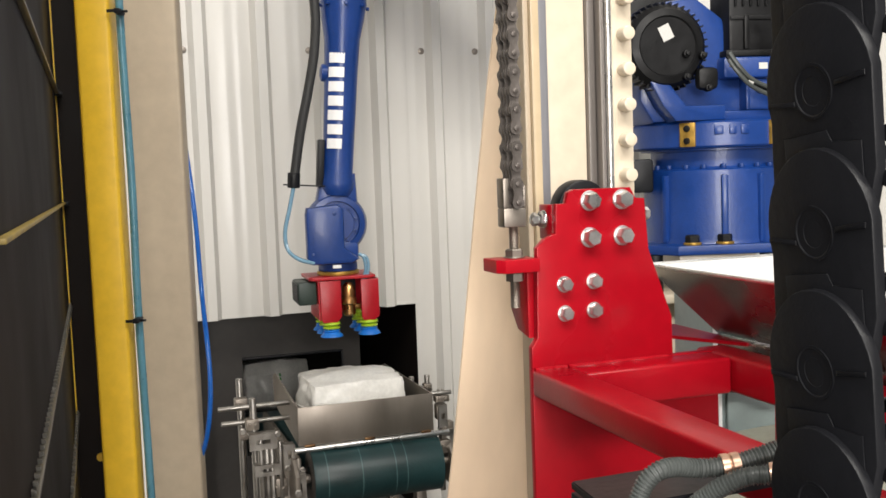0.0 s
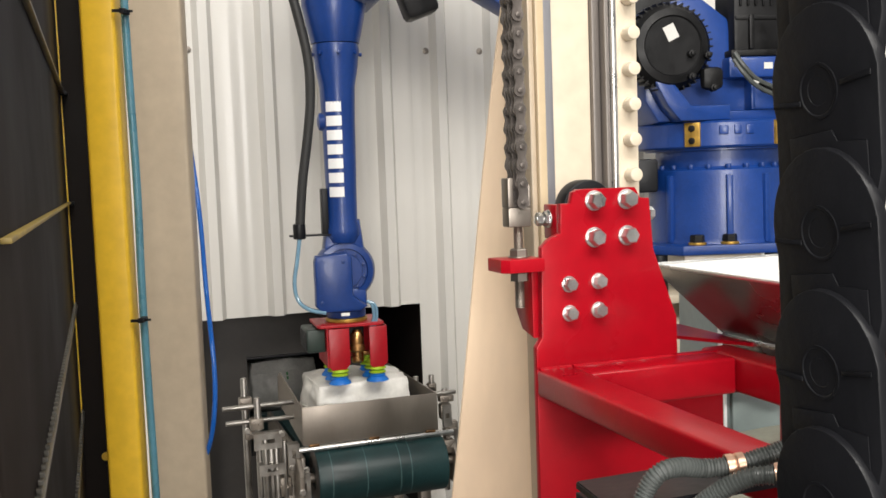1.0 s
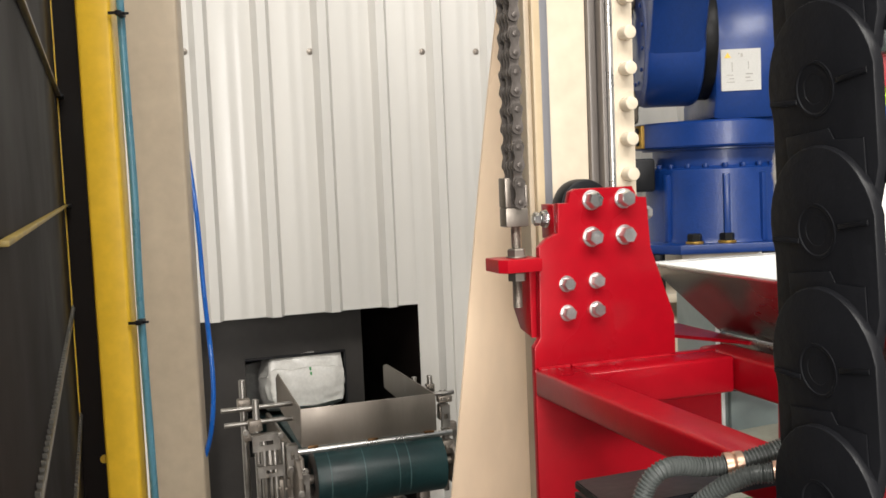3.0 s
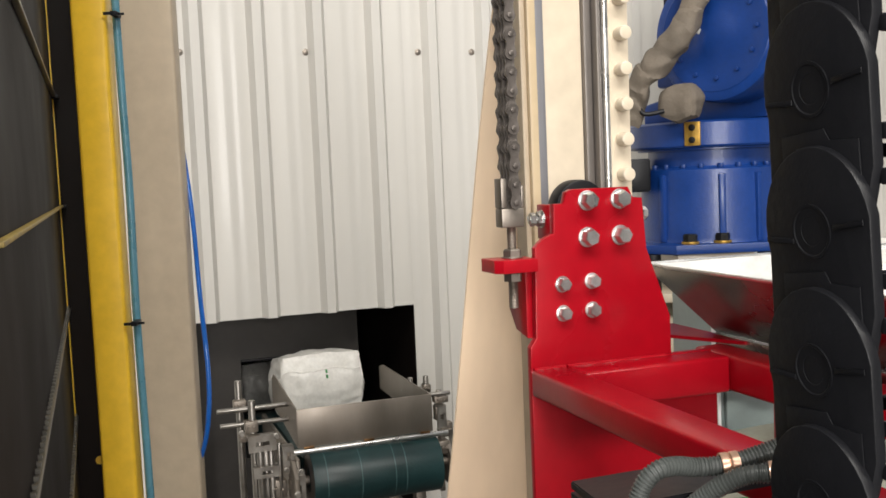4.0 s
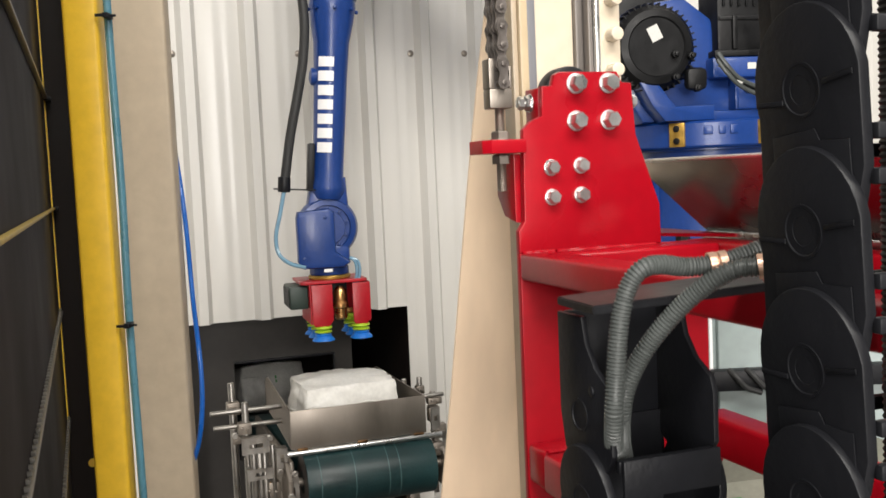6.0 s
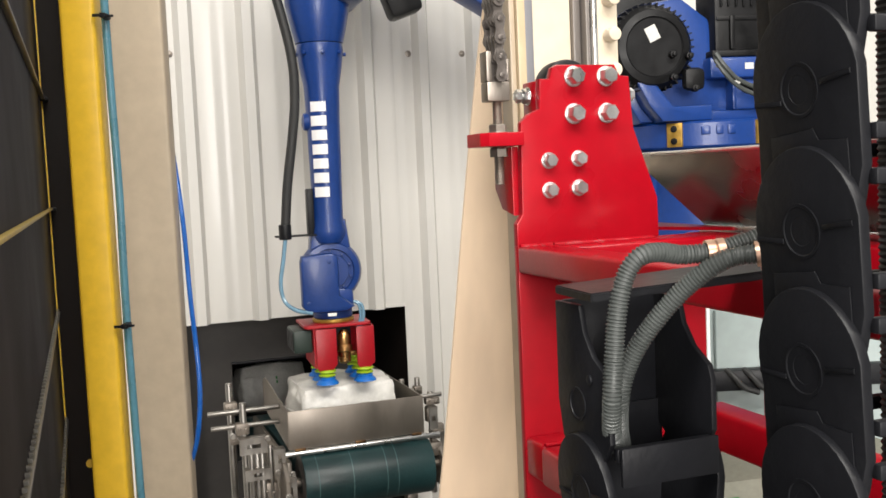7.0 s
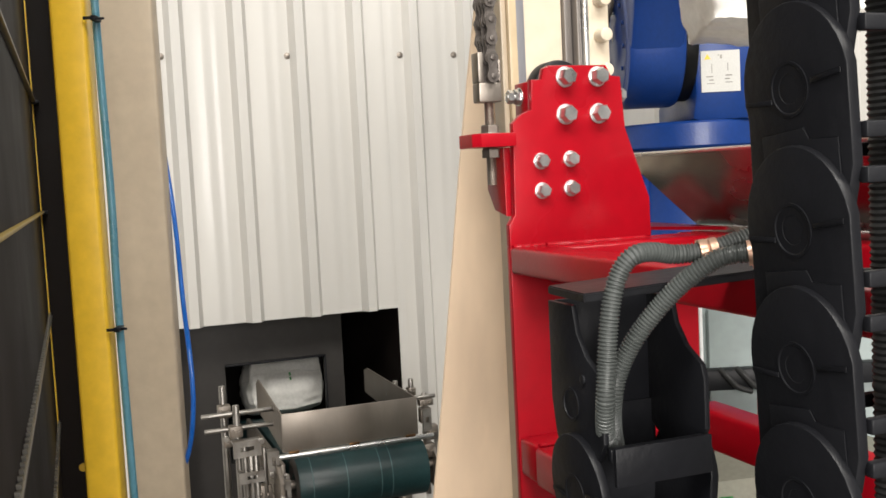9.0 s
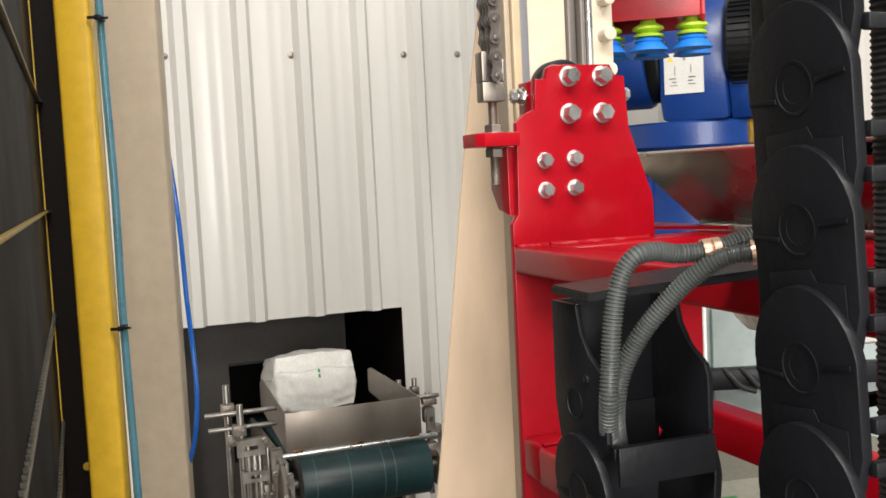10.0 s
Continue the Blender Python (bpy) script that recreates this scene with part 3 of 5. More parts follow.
    for x, sgn, z in ((0.0200, -1, 1.447), (0.1265, 1, 1.447)):
        m = pose(x, 0.022, z) @ AXX @ pose(0, 0, 0, 0 if sgn > 0 else 180)
        bm = drum(0.0042, 0, 0.018, m, 12, 0.0005)
        hexbolt(0.0082, 0.006, m @ pose(0, 0, 0.003), 0.001, bm)
        hexbolt(0.0074, 0.006, m @ pose(0, 0, 0.0115), 0, bm)
        part("set_screw", bm, STEEL_B, root)
    # cable-carrier anchor bolted along the arm
    top = [(-0.1455, -0.3591, 1.2927), (-0.0011, -0.3814, 1.3026), (-0.0298, -0.4279, 1.299), (-0.1511, -0.4189, 1.2934)]
    bm = bmesh.new()
    up = [bm.verts.new(p) for p in top]
    dn = [bm.verts.new((p[0], p[1], p[2] - 0.0055)) for p in top]
    bm.faces.new(up[::-1])
    bm.faces.new(dn)
    for k in range(4):
        bm.faces.new((up[k], up[(k + 1) % 4], dn[(k + 1) % 4], dn[k]))
    bmesh.ops.bevel(bm, geom=bm.edges[:], offset=0.0008, segments=2, affect="EDGES")
    bmesh.ops.recalc_face_normals(bm, faces=bm.faces[:])
    part("anchor_plate", bm, BLACK, root, "black anchor plate")
    one = [(-0.0356, -0.447, 1.3271), (-0.0445, -0.4441, 1.3235), (-0.0576, -0.4397, 1.3192), (-0.074, -0.4342, 1.3144), (-0.0923, -0.4277, 1.3133), (-0.1071, -0.4265, 1.3157), (-0.1199, -0.4262, 1.3146), (-0.1274, -0.4231, 1.3064), (-0.1326, -0.4214, 1.292), (-0.1361, -0.4207, 1.2718), (-0.1383, -0.4206, 1.2492), (-0.1403, -0.4207, 1.2266), (-0.1342, -0.4087, 1.2034), (-0.1087, -0.3684, 1.1828)]
    part("conduit", sweep(one, 0.0056, 16, ridge=0.0005, pitch=0.0023), HOSE, root, "grey corrugated conduit")
    two = [(-0.0448, -0.4712, 1.3165), (-0.0581, -0.4613, 1.3141), (-0.0717, -0.4512, 1.3123), (-0.0816, -0.4428, 1.3064), (-0.0909, -0.4328, 1.2962), (-0.0991, -0.4244, 1.2847), (-0.1076, -0.4161, 1.2707), (-0.1147, -0.4093, 1.2564), (-0.1203, -0.4034, 1.2396), (-0.1232, -0.3996, 1.2201), (-0.1136, -0.3814, 1.1979), (-0.1003, -0.361, 1.1798)]
    part("conduit", sweep(two, 0.0056, 16, ridge=0.0005, pitch=0.0023), HOSE, root, "grey corrugated conduit")
    for p, d in (((-0.074, -0.4342, 1.3144), (0.94, -0.31, 0.10)), ((-0.0581, -0.4613, 1.3141), (0.82, -0.56, 0.12))):
        q = Vector(d).to_track_quat("Z", "X").to_matrix().to_4x4()
        bm = lathe([(0.0063, -0.0055), (0.0076, -0.0055), (0.0076, -0.001), (0.0069, 0.0), (0.0076, 0.001), (0.0076, 0.0055), (0.0063, 0.0055)], Matrix.Translation(p) @ q, 20)
        part("hose_clip", bm, COPPER, root, "copper-coloured hose clip")
        part("clip_screw", hexbolt(0.003, 0.0035, Matrix.Translation(p) @ pose(0, 0, -0.0100), 0), COPPER, root)
    return root


CARRIAGE = carriage()


def hopper():
    root = thing("hopper", LIFT, "stainless steel hopper tray with sloping sides", "hopper")
    t = [(0.185, 0.10), (0.75, 0.10), (0.75, -0.40), (0.185, -0.40)]
    b = [(0.265, 0.07), (0.67, 0.07), (0.67, -0.33), (0.265, -0.33)]
    for i in range(4):
        bm = bmesh.new()
        q = [(*t[i], 1.38), (*t[(i + 1) % 4], 1.38), (*b[(i + 1) % 4], 1.2955), (*b[i], 1.2955)]
        bm.faces.new([bm.verts.new(c) for c in q])
        # the far side takes the paler copy, so its reflected brightness is painted
        ob = part("sloping_side", bm, HOP_LIT if i == 0 else HOPM, root)
        md = ob.modifiers.new("thick", "SOLIDIFY")
        md.thickness = 0.002
        bm = bmesh.new()
        q = [(*b[i], 1.295), (*b[(i + 1) % 4], 1.295), (*b[(i + 1) % 4], 1.235), (*b[i], 1.235)]
        bm.faces.new([bm.verts.new(c) for c in q])
        ob = part("well_side", bm, HOPM, root)
        md = ob.modifiers.new("thick", "SOLIDIFY")
        md.thickness = 0.002
    part("well_floor", box(0.265, 0.67, -0.33, 0.07, 1.233, 1.2348), HOPM, root)
    part("rim", sweep([(0.185, -0.40, 1.381), (0.185, 0.0, 1.381), (0.185, 0.10, 1.381)], 0.0022, 8), STEEL_B, root)
    part("rim", sweep([(0.185, 0.10, 1.381), (0.5, 0.10, 1.381), (0.75, 0.10, 1.381)], 0.0022, 8), STEEL_B, root)
    part("base_flange", box(0.258, 0.264, -0.33, 0.07, 1.286, 1.2945, 0.001), HOPM, root)
    return root


HOPPER = hopper()


def roller_chain():
    root = thing("roller_chain", LIFT, "oiled duplex roller chain with steel anchor and threaded rod", "chain")
    pitch, turn = 0.01905, -2
    m = pose(-0.023, 0.012, 0, 0, 0, turn)

    def eight(bm, y0, y1, w):
        pts = []
        for c, a0 in ((0.0, -180), (pitch, 0)):
            for k in range(9):
                a = radians(a0 + 180 * k / 8)
                pts.append((w * math.cos(a), c + w * math.sin(a)))
            pts.append((w * 0.66 if a0 == -180 else -w * 0.66, pitch / 2))
        slab(pts, y0, y1, 0, bm)

    def link(outer):
        bm = bmesh.new()
        for yc in (-0.0165, 0.0, 0.0165) if outer else (-0.0125, -0.0045, 0.0045, 0.0125):
            eight(bm, yc - 0.0011, yc + 0.0011, 0.0064 if outer else 0.0068)
        for c in (0.0, pitch):
            if outer:
                drum(0.0029, -0.0195, 0.0195, pose(0, 0, c) @ AXY, 12, 0.0006, bm)
            else:
                for y in (-0.0085, 0.0085):
                    drum(0.0055, y - 0.0035, y + 0.0035, pose(0, 0, c) @ AXY, 14, 0.0005, bm)
        return mesh_of("link", bm, STEEL_D)

    kinds = [link(True), link(False)]
    for i in range(37):
        ob = new("link", kinds[i % 2])
        ob.parent = root
        ob.matrix_basis = m @ pose(0, 0, 1.4665 + pitch * i)
    bm = box(-0.0135, 0.0115, -0.010, 0.010, 1.441, 1.461, 0.0015)
    box(-0.0135, -0.0075, -0.010, 0.010, 1.4612, 1.492, 0.001, bm)
    box(0.0085, 0.0115, -0.010, 0.010, 1.4612, 1.484, 0.001, bm)
    part("clevis", bm, STEEL, root, "", m)
    bm = bmesh.new()
    pr = [(0, 1.355)]
    for i in range(58):
        z = 1.356 + i * 0.0015
        pr += [(0.0050, z), (0.0044, z + 0.00075)]
    pr += [(0.0046, 1.4425), (0, 1.4425)]
    part("threaded_rod", lathe(pr, None, 14, bm), STEEL, root, "", m)
    for z, h in ((1.4087, 0.008), (1.384, 0.010)):
        part("nut", hexbolt(0.0098, h, pose(0, 0, z), 0.0012 if z > 1.4 else 0.0), STEEL, root, "", m)
    return root


CHAIN = roller_chain()


# ---- energy chain ----
EP = 0.080


def chain_link_mesh(side):
    """One side link of the cable carrier, upright in the y-z plane, with step plate, boss and notches."""
    bm = bmesh.new()
    w = 0.0425
    pts = [(-w, 0.026)]
    for k in range(0, 19):
        a = radians(168 - 186 * k / 18)
        pts.append((-0.001 + 0.0437 * math.cos(a), 0.0697 + 0.0482 * math.sin(a)))
    pts += [(w, 0.016), (w - 0.010, 0.006), (0.017, -0.002), (-w + 0.007, 0.004)]
    slab(pts[::-1], 0, 0.0075 * side, 0.0013, bm, axis="x")
    return mesh_of("side_link", bm, BLACK)


def link_trim(side):
    """Raised step plate and boss of a side link."""
    w, out = 0.0425, -1 * side
    step = slab([(0.028, 0.0436), (-0.008, 0.0475), (-0.012, 0.041), (-0.0345, 0.041), (-0.0345, 0.013), (0.028, 0.011)], -0.0005 * side, out * 0.0013, 0.0006, axis="x")
    for pts in ([(0.0405, 0.0618), (0.0405, 0.0650), (0.0165, 0.0650), (0.0165, 0.0618)], [(-0.0165, 0.0710), (-0.0165, 0.0742), (-0.040, 0.0778), (-0.040, 0.0746)]):
        slab(pts, -0.0005 * side, out * 0.0012, 0.0005, step, axis="x")
    ring = [(0.0158, -0.0006), (0.0158, 0.0007), (0.0142, 0.0007), (0.0136, 0.0002), (0.0085, 0.0002), (0.0080, -0.0003), (0, -0.0003)]
    boss = lathe(ring, pose(0, 0.002, 0.0697) @ AXX @ pose(0, 0, 0, 180 if out < 0 else 0), 32)
    return mesh_of("step_plate", step, BLACK), mesh_of("boss", boss, BLACK)


def cross_bar_mesh(width):
    bm = box(0.004, width - 0.004, -0.0035, 0.0035, -0.0045, 0.0045, 0.0015)
    box(width * 0.3, width * 0.36, -0.005, 0.005, -0.006, 0.006, 0.001, bm)
    return mesh_of("cross_bar", bm, BLACK)


EL, ER = chain_link_mesh(1), chain_link_mesh(-1)
TRIM = {EL.name: link_trim(1), ER.name: link_trim(-1)}


def carrier_strand(root, x, y, z0, count, width, bar):
    """A straight strand of links; the left side links at x, the right ones at x + width."""
    for i in range(count):
        z = z0 + EP * i
        for me, xx, lean in ((EL, x, -4.5), (ER, x + width, 4.5)):
            ob = new("side_link", me)
            ob.parent = root
            ob.matrix_basis = pose(xx, y, z, 0, lean, 0)
            for nm, trim in zip(("step_plate", "boss"), TRIM[me.name]):
                new(nm, trim).parent = ob
        for yy, zz in ((-0.043, 0.044), (-0.043, 0.020), (0.036, 0.034)):
            ob = new("cross_bar", bar)
            ob.parent = root
            ob.matrix_basis = pose(x, y + yy, z + zz)


def energy_chain():
    root = thing("cable_carrier", LIFT @ pose(-0.0645, -0.1412, 0.225) @ Matrix.Scale(0.85, 4), "black plastic cable carrier chain standing upright", "cable carrier")
    carrier_strand(root, -0.043, -0.4825, 0.2687, 22, 0.138, cross_bar_mesh(0.138))
    part("floor_bracket", box(-0.05, 0.113, -0.53, -0.44, -0.2647, 0.275, 0.003), BLACK, root)
    for x, y, r in ((0.078, -0.500, 0.0075), (0.030, -0.470, 0.011), (0.052, -0.488, 0.010), (0.020, -0.495, 0.008)):
        part("cable", sweep([(x, y, 0.27), (x, y - 0.003, 1.2), (x + 0.001, y, 2.0)], r, 12, ridge=0.0006, pitch=0.004), RUBBER, root, "black corrugated cable conduit")
    return root


energy_chain()


HANG = LIFT @ pose(-0.0817, -0.1788, 0.285 - 0.19 * 0.1315)


def hanging_strand():
    root = thing("cable_carrier", HANG @ Matrix.Scale(0.81, 4), "black cable carrier strand fixed under the red carriage", "cable carrier")
    carrier_strand(root, -0.071, -0.2535, 1.122 - EP * 11, 11, 0.092, cross_bar_mesh(0.092))
    part("end_bracket", box(-0.068, 0.022, -0.216, -0.211, 1.13, 1.2615, 0.001), BLACK, root)
    for x, out in ((-0.0735, -1), (0.0165, 1)):
        outline = [(-0.211, 1.2612), (-0.252, 1.2612), (-0.258, 1.240), (-0.2715, 1.223), (-0.292, 1.211), (-0.296, 1.200), (-0.296, 1.160), (-0.286, 1.145), (-0.268, 1.136), (-0.235, 1.138), (-0.218, 1.150), (-0.211, 1.180)]
        ep = part("end_plate", slab(outline, x, x + 0.005, 0.001, axis="x"), BLACK, root)
        face = x if out < 0 else x + 0.005
        part("pivot", lathe([(0.0135, 0.0003), (0.0135, 0.0012), (0.0115, 0.0012), (0.0110, 0.0004), (0, 0.0004)], pose(face, -0.246, 1.182) @ AXX @ pose(0, 0, 0, 180 if out < 0 else 0), 28), BLACK, ep)
        part("plate_screw", drum(0.004, 0, 0.002, pose(face, -0.268, 1.205) @ AXX @ pose(0, 0, 0, 180 if out < 0 else 0), 12, 0.0006), BLACK, ep)
    part("cross_bar", box(-0.068, 0.0165, -0.297, -0.290, 1.146, 1.156, 0.001), BLACK, root)
    # added black sheet that stands in for the shadow inside the strand
    part("shade_sheet", box(-0.068, 0.018, -0.2185, -0.2165, 0.70, 1.17), BLACK, root)
    part("guard_plate", box(-0.068, 0.017, -0.304, -0.300, 1.128, 1.158, 0.001), BLACK, root)
    return root


STRAND = hanging_strand()


# ---- robot ----
RX, RY, RZ = 0.79, 2.87, 1.255
A1, H1, L2, UO, L3 = 0.15, 0.580, 0.83, 0.20, 0.96
FX = L3 - 0.795


def arc_patch(r, a0, a1, x0, x1, bm=None, thick=0.0012):
    """A thin patch bent round the x axis, from angle a0 to a1 (degrees, 0 along +y)."""
    bm = bm or bmesh.new()
    n = 5
    lo, hi = [], []
    for rr, store in ((r, lo), (r + thick, hi)):
        for i in range(n + 1):
            a = radians(a0 + (a1 - a0) * i / n)
            store.append([bm.verts.new((x, rr * math.cos(a), rr * math.sin(a))) for x in (x0, x1)])
    for i in range(n):
        bm.faces.new((hi[i][0], hi[i][1], hi[i + 1][1], hi[i + 1][0]))
        bm.faces.new((lo[i][0], hi[i][0], hi[i + 1][0], lo[i + 1][0]))
        bm.faces.new((lo[i][1], lo[i + 1][1], hi[i + 1][1], hi[i][1]))
    bm.faces.new((lo[0][0], lo[0][1], hi[0][1], hi[0][0]))
    bm.faces.new((lo[n][0], hi[n][0], hi[n][1], lo[n][1]))
    return bm


def bellows_cup(bm_l, bm_b, x, y, z):
    """A two-colour suction cup hanging from (x, y, z)."""
    m = pose(x, y, z)
    lathe([(0, 0), (0.011, 0), (0.012, -0.006), (0.023, -0.012), (0.024, -0.016), (0.014, -0.020), (0.023, -0.024), (0.022, -0.027), (0, -0.027)], m, 20, bm_l)
    lathe([(0, -0.0275), (0.016, -0.0275), (0.022, -0.033), (0.020, -0.036), (0.028, -0.044), (0.030, -0.048), (0.026, -0.047), (0, -0.040)], m, 20, bm_b)


def robot():
    root = thing("robot", pose(RX, RY, RZ), "blue six-axis industrial robot with red vacuum gripper", "robot")
    # fixed base
    base = part("base", lathe([(0, 0.026), (0.205, 0.026), (0.2, 0.04), (0.197, 0.214), (0.196, 0.226), (0.192, 0.230), (0.180, 0.231), (0.176, 0.236), (0.176, 0.280), (0, 0.280)], None, 56), BLUE, root)
    w, c = 0.235, 0.075
    part("flange", slab([(-w, -w + c), (-w + c, -w), (w - c, -w), (w, -w + c), (w, w - c), (w - c, w), (-w + c, w), (-w, w - c)], 0, 0.026, 0.004, axis="z"), BLUE, base)
    for a in (232, 247, 263, 278, 293, 308, 325, 200, 215, 340):
        part("rib", box(0.19, 0.210, -0.009, 0.009, 0.027, 0.214, 0.004), BLUE, base, "", pose(0, 0, 0, 0, 0, a)) if a in (263, 215, 325, 293) else None
        part("collar_bolt", drum(0.008, 0, 0.012, pose(0.186 * math.cos(radians(a)), 0.186 * math.sin(radians(a)), 0.2302), 10, 0.001), BLUE_D, base)
    for x in (-0.115, -0.027):
        part("washer", drum(0.024, 0, 0.007, pose(x, -0.205, 0.0262), 22, 0.001), GOLD, base, "yellow-passivated washer")
        part("floor_bolt", hexbolt(0.020, 0.020, pose(x, -0.205, 0.0333), 0), BLACK_M, base, "dark floor bolt")
    part("connector_box", box(-0.27, -0.20, -0.13, 0.02, 0.17, 0.262, 0.008), BLACK, base, "black connector box")

    # turning column
    tur = part("turret", lathe([(0, 0.2805), (0.205, 0.2805), (0.205, 0.284), (0.228, 0.287), (0.232, 0.292), (0.232, 0.352), (0.226, 0.358), (0, 0.358)], None, 56), BLUE, root)
    for a in (50, 110, 288):
        bm = box(0.222, 0.240, -0.021, 0.021, 0.290, 0.355, 0.002)
        sb = part("stop_block", bm, GOLD, tur, "yellow-passivated stop block", pose(0, 0, 0, 0, 0, a))
        for z in (0.306, 0.339):
            part("block_screw", drum(0.009, 0, 0.005, pose(0.2402, 0, z) @ AXX, 12, 0.0008), BLACK_M, sb)
    # raised casting marks between the blocks
    for da, wd in ((70, 0.024), (79, 0.019), (87, 0.022)):
        part("casting_mark", box(0.230, 0.2360, -wd / 2, wd / 2, 0.320, 0.344, 0.0025), BLUE, tur, "", pose(0, 0, 0, 0, 0, da))
    part("shoulder_housing", slab([(-0.19, 0.359), (0.225, 0.359), (0.262, 0.42), (0.262, 0.60), (0.22, 0.68), (0.10, 0.70), (0.02, 0.64), (-0.03, 0.50), (-0.10, 0.44), (-0.19, 0.42)], -0.052, 0.125, 0.014), BLUE, tur)
    part("joint_ring", drum(0.166, 0.050, 0.0865, pose(A1, 0, H1) @ AXYN, 40, 0.004), BLACK_M, tur, "dark joint seal")
    part("side_web", slab([(0.05, 0.359), (0.19, 0.359), (0.225, 0.40), (0.262, 0.47), (0.262, 0.52), (0.215, 0.47), (0.16, 0.40), (0.05, 0.40)], 0.126, 0.20, 0.006), BLUE, tur)
    part("deck", box(-0.18, 0.17, 0.126, 0.175, 0.359, 0.385, 0.005), BLUE, tur)
    part("motor_block", box(-0.185, 0.040, 0.02, 0.17, 0.472, 0.53, 0.010), BLUE, tur)
    part("block_stem", box(-0.17, -0.03, 0.03, 0.150, 0.386, 0.472, 0.008), BLUE, tur)
    part("stem_rib", box(-0.036, -0.024, 0.03, 0.168, 0.386, 0.472, 0.004), BLUE, tur)
    for x in (-0.15, -0.07):
        part("cap_screw", drum(0.012, 0, 0.006, pose(x, 0.151, 0.445) @ AXY, 16, 0.001), BLUE_D, tur)
    part("warning_label", box(-0.085, -0.060, 0.1705, 0.1712, 0.495, 0.512), PAPER, tur, "small white label")
    part("warning_label", box(0.2605, 0.2662, -0.036, 0.066, 0.428, 0.535), PAPER, tur, "white paper label")
    tri = slab([(-0.028, 0.513), (-0.010, 0.513), (-0.019, 0.527)], 0.2664, 0.2669, axis="x")
    part("warning_triangle", tri, YELLOW, tur, "small yellow warning triangle")
    for y, z, w, h in ((0.010, 0.523, 0.003, 0.003), (0.017, 0.519, 0.006, 0.010), (-0.008, 0.489, 0.002, 0.024), (-0.014, 0.468, 0.018, 0.003), (-0.010, 0.459, 0.012, 0.003), (-0.012, 0.450, 0.020, 0.002), (0.034, 0.492, 0.002, 0.020), (0.036, 0.470, 0.018, 0.003), (0.032, 0.461, 0.013, 0.003), (0.036, 0.452, 0.020, 0.002)):
        part("print_bar", box(0.2664, 0.2668, y - w / 2, y + w / 2, z - h / 2, z + h / 2), SERR, tur)
    # upright motor
    mo = part("upright_motor", box(-0.165, 0.020, 0.03, 0.16, 0.532, 0.76, 0.012), BLACK_M, tur)
    for i in range(8):
        x = -0.155 + i * 0.022
        part("cooling_fin", box(x, x + 0.006, 0.160, 0.168, 0.665, 0.755, 0.001), BLACK_M, mo)
    part("motor_post", box(-0.034, -0.020, 0.1605, 0.172, 0.549, 0.64, 0.003), BLACK_M, mo)
    part("motor_band", box(-0.16, 0.016, 0.1605, 0.166, 0.628, 0.640, 0.002), BLACK_M, mo)
    part("motor_foot", box(-0.172, 0.032, 0.025, 0.168, 0.5305, 0.548, 0.004), BLACK_M, mo)
    # shoulder motor with fan cowl
    HM = 0.544
    MX, MZ = A1 + 0.062, HM + 0.012
    sm = part("shoulder_motor", lathe([(0, 0.126), (0.108, 0.126), (0.112, 0.132), (0.112, 0.185), (0.104, 0.195), (0.098, 0.205), (0.080, 0.210), (0.076, 0.206), (0, 0.206)], pose(MX, 0, MZ, 0, 0, 0) @ AXY, 48), BLACK_M, tur)
    for i in range(40):
        a = 360 * i / 40
        part("cooling_fin", box(-0.002, 0.002, 0.135, 0.19, 0.108, 0.119), BLACK_M, sm, "", pose(MX, 0, MZ, 0, a, 0))
    part("rating_label", box(-0.016, 0.016, 0.2068, 0.2075, -0.020, 0.020), PAPER, sm, "white rating label", pose(MX + 0.005, 0, MZ + 0.035, 0, 25, 0))
    part("terminal_box", box(A1 - 0.075, A1 - 0.015, 0.185, 0.222, HM - 0.105, HM - 0.045, 0.015), BLACK_M, sm)
    for x, z in ((A1 + 0.015, HM - 0.010), (A1 - 0.030, HM - 0.015), (A1 + 0.015, HM - 0.07), (A1 - 0.045, HM - 0.10)):
        bm = drum(0.010, 0, 0.024, pose(x, 0.20, z) @ AXY, 12, 0.003)
        drum(0.007, 0.024, 0.034, pose(x, 0.20, z) @ AXY, 8, 0.002, bm)
        part("plug", bm, BLACK_M, sm)
    for dz, dy in ((0.0, 0.0), (-0.010, 0.008), (0.007, 0.012)):
        part("cable", sweep([(A1 - 0.09, 0.235 + dy, HM - 0.02 + dz), (A1 - 0.115, 0.245 + dy, HM - 0.06 + dz), (A1 - 0.16, 0.235 + dy, HM - 0.095 + dz), (A1 - 0.25, 0.215 + dy, HM - 0.125 + dz), (A1 - 0.33, 0.19, HM - 0.14), (A1 - 0.37, 0.12, HM - 0.15)], 0.0062, 8), HOSE if dy else BLACK, tur)
    for x, z in ((-0.103, -0.045), (-0.15, -0.087), (-0.215, -0.112)):
        part("cable_tag", drum(0.0085, -0.008, 0.008, pose(A1 + x, 0.243, HM + z, 0, 60, 0), 12, 0.001), PAPER, tur, "white cable tag")
    # cloth-covered cable pack behind the hub
    sleeve = sweep([(0.120, -0.262, 0.86), (0.123, -0.262, 0.755), (0.114, -0.276, 0.651), (0.095, -0.311, 0.578), (0.048, -0.328, 0.522), (0.003, -0.342, 0.470), (-0.031, -0.340, 0.414), (-0.060, -0.330, 0.362)], 0.036, 24)
    bmesh.ops.subdivide_edges(sleeve, edges=sleeve.edges[:], cuts=1, use_grid_fill=True)
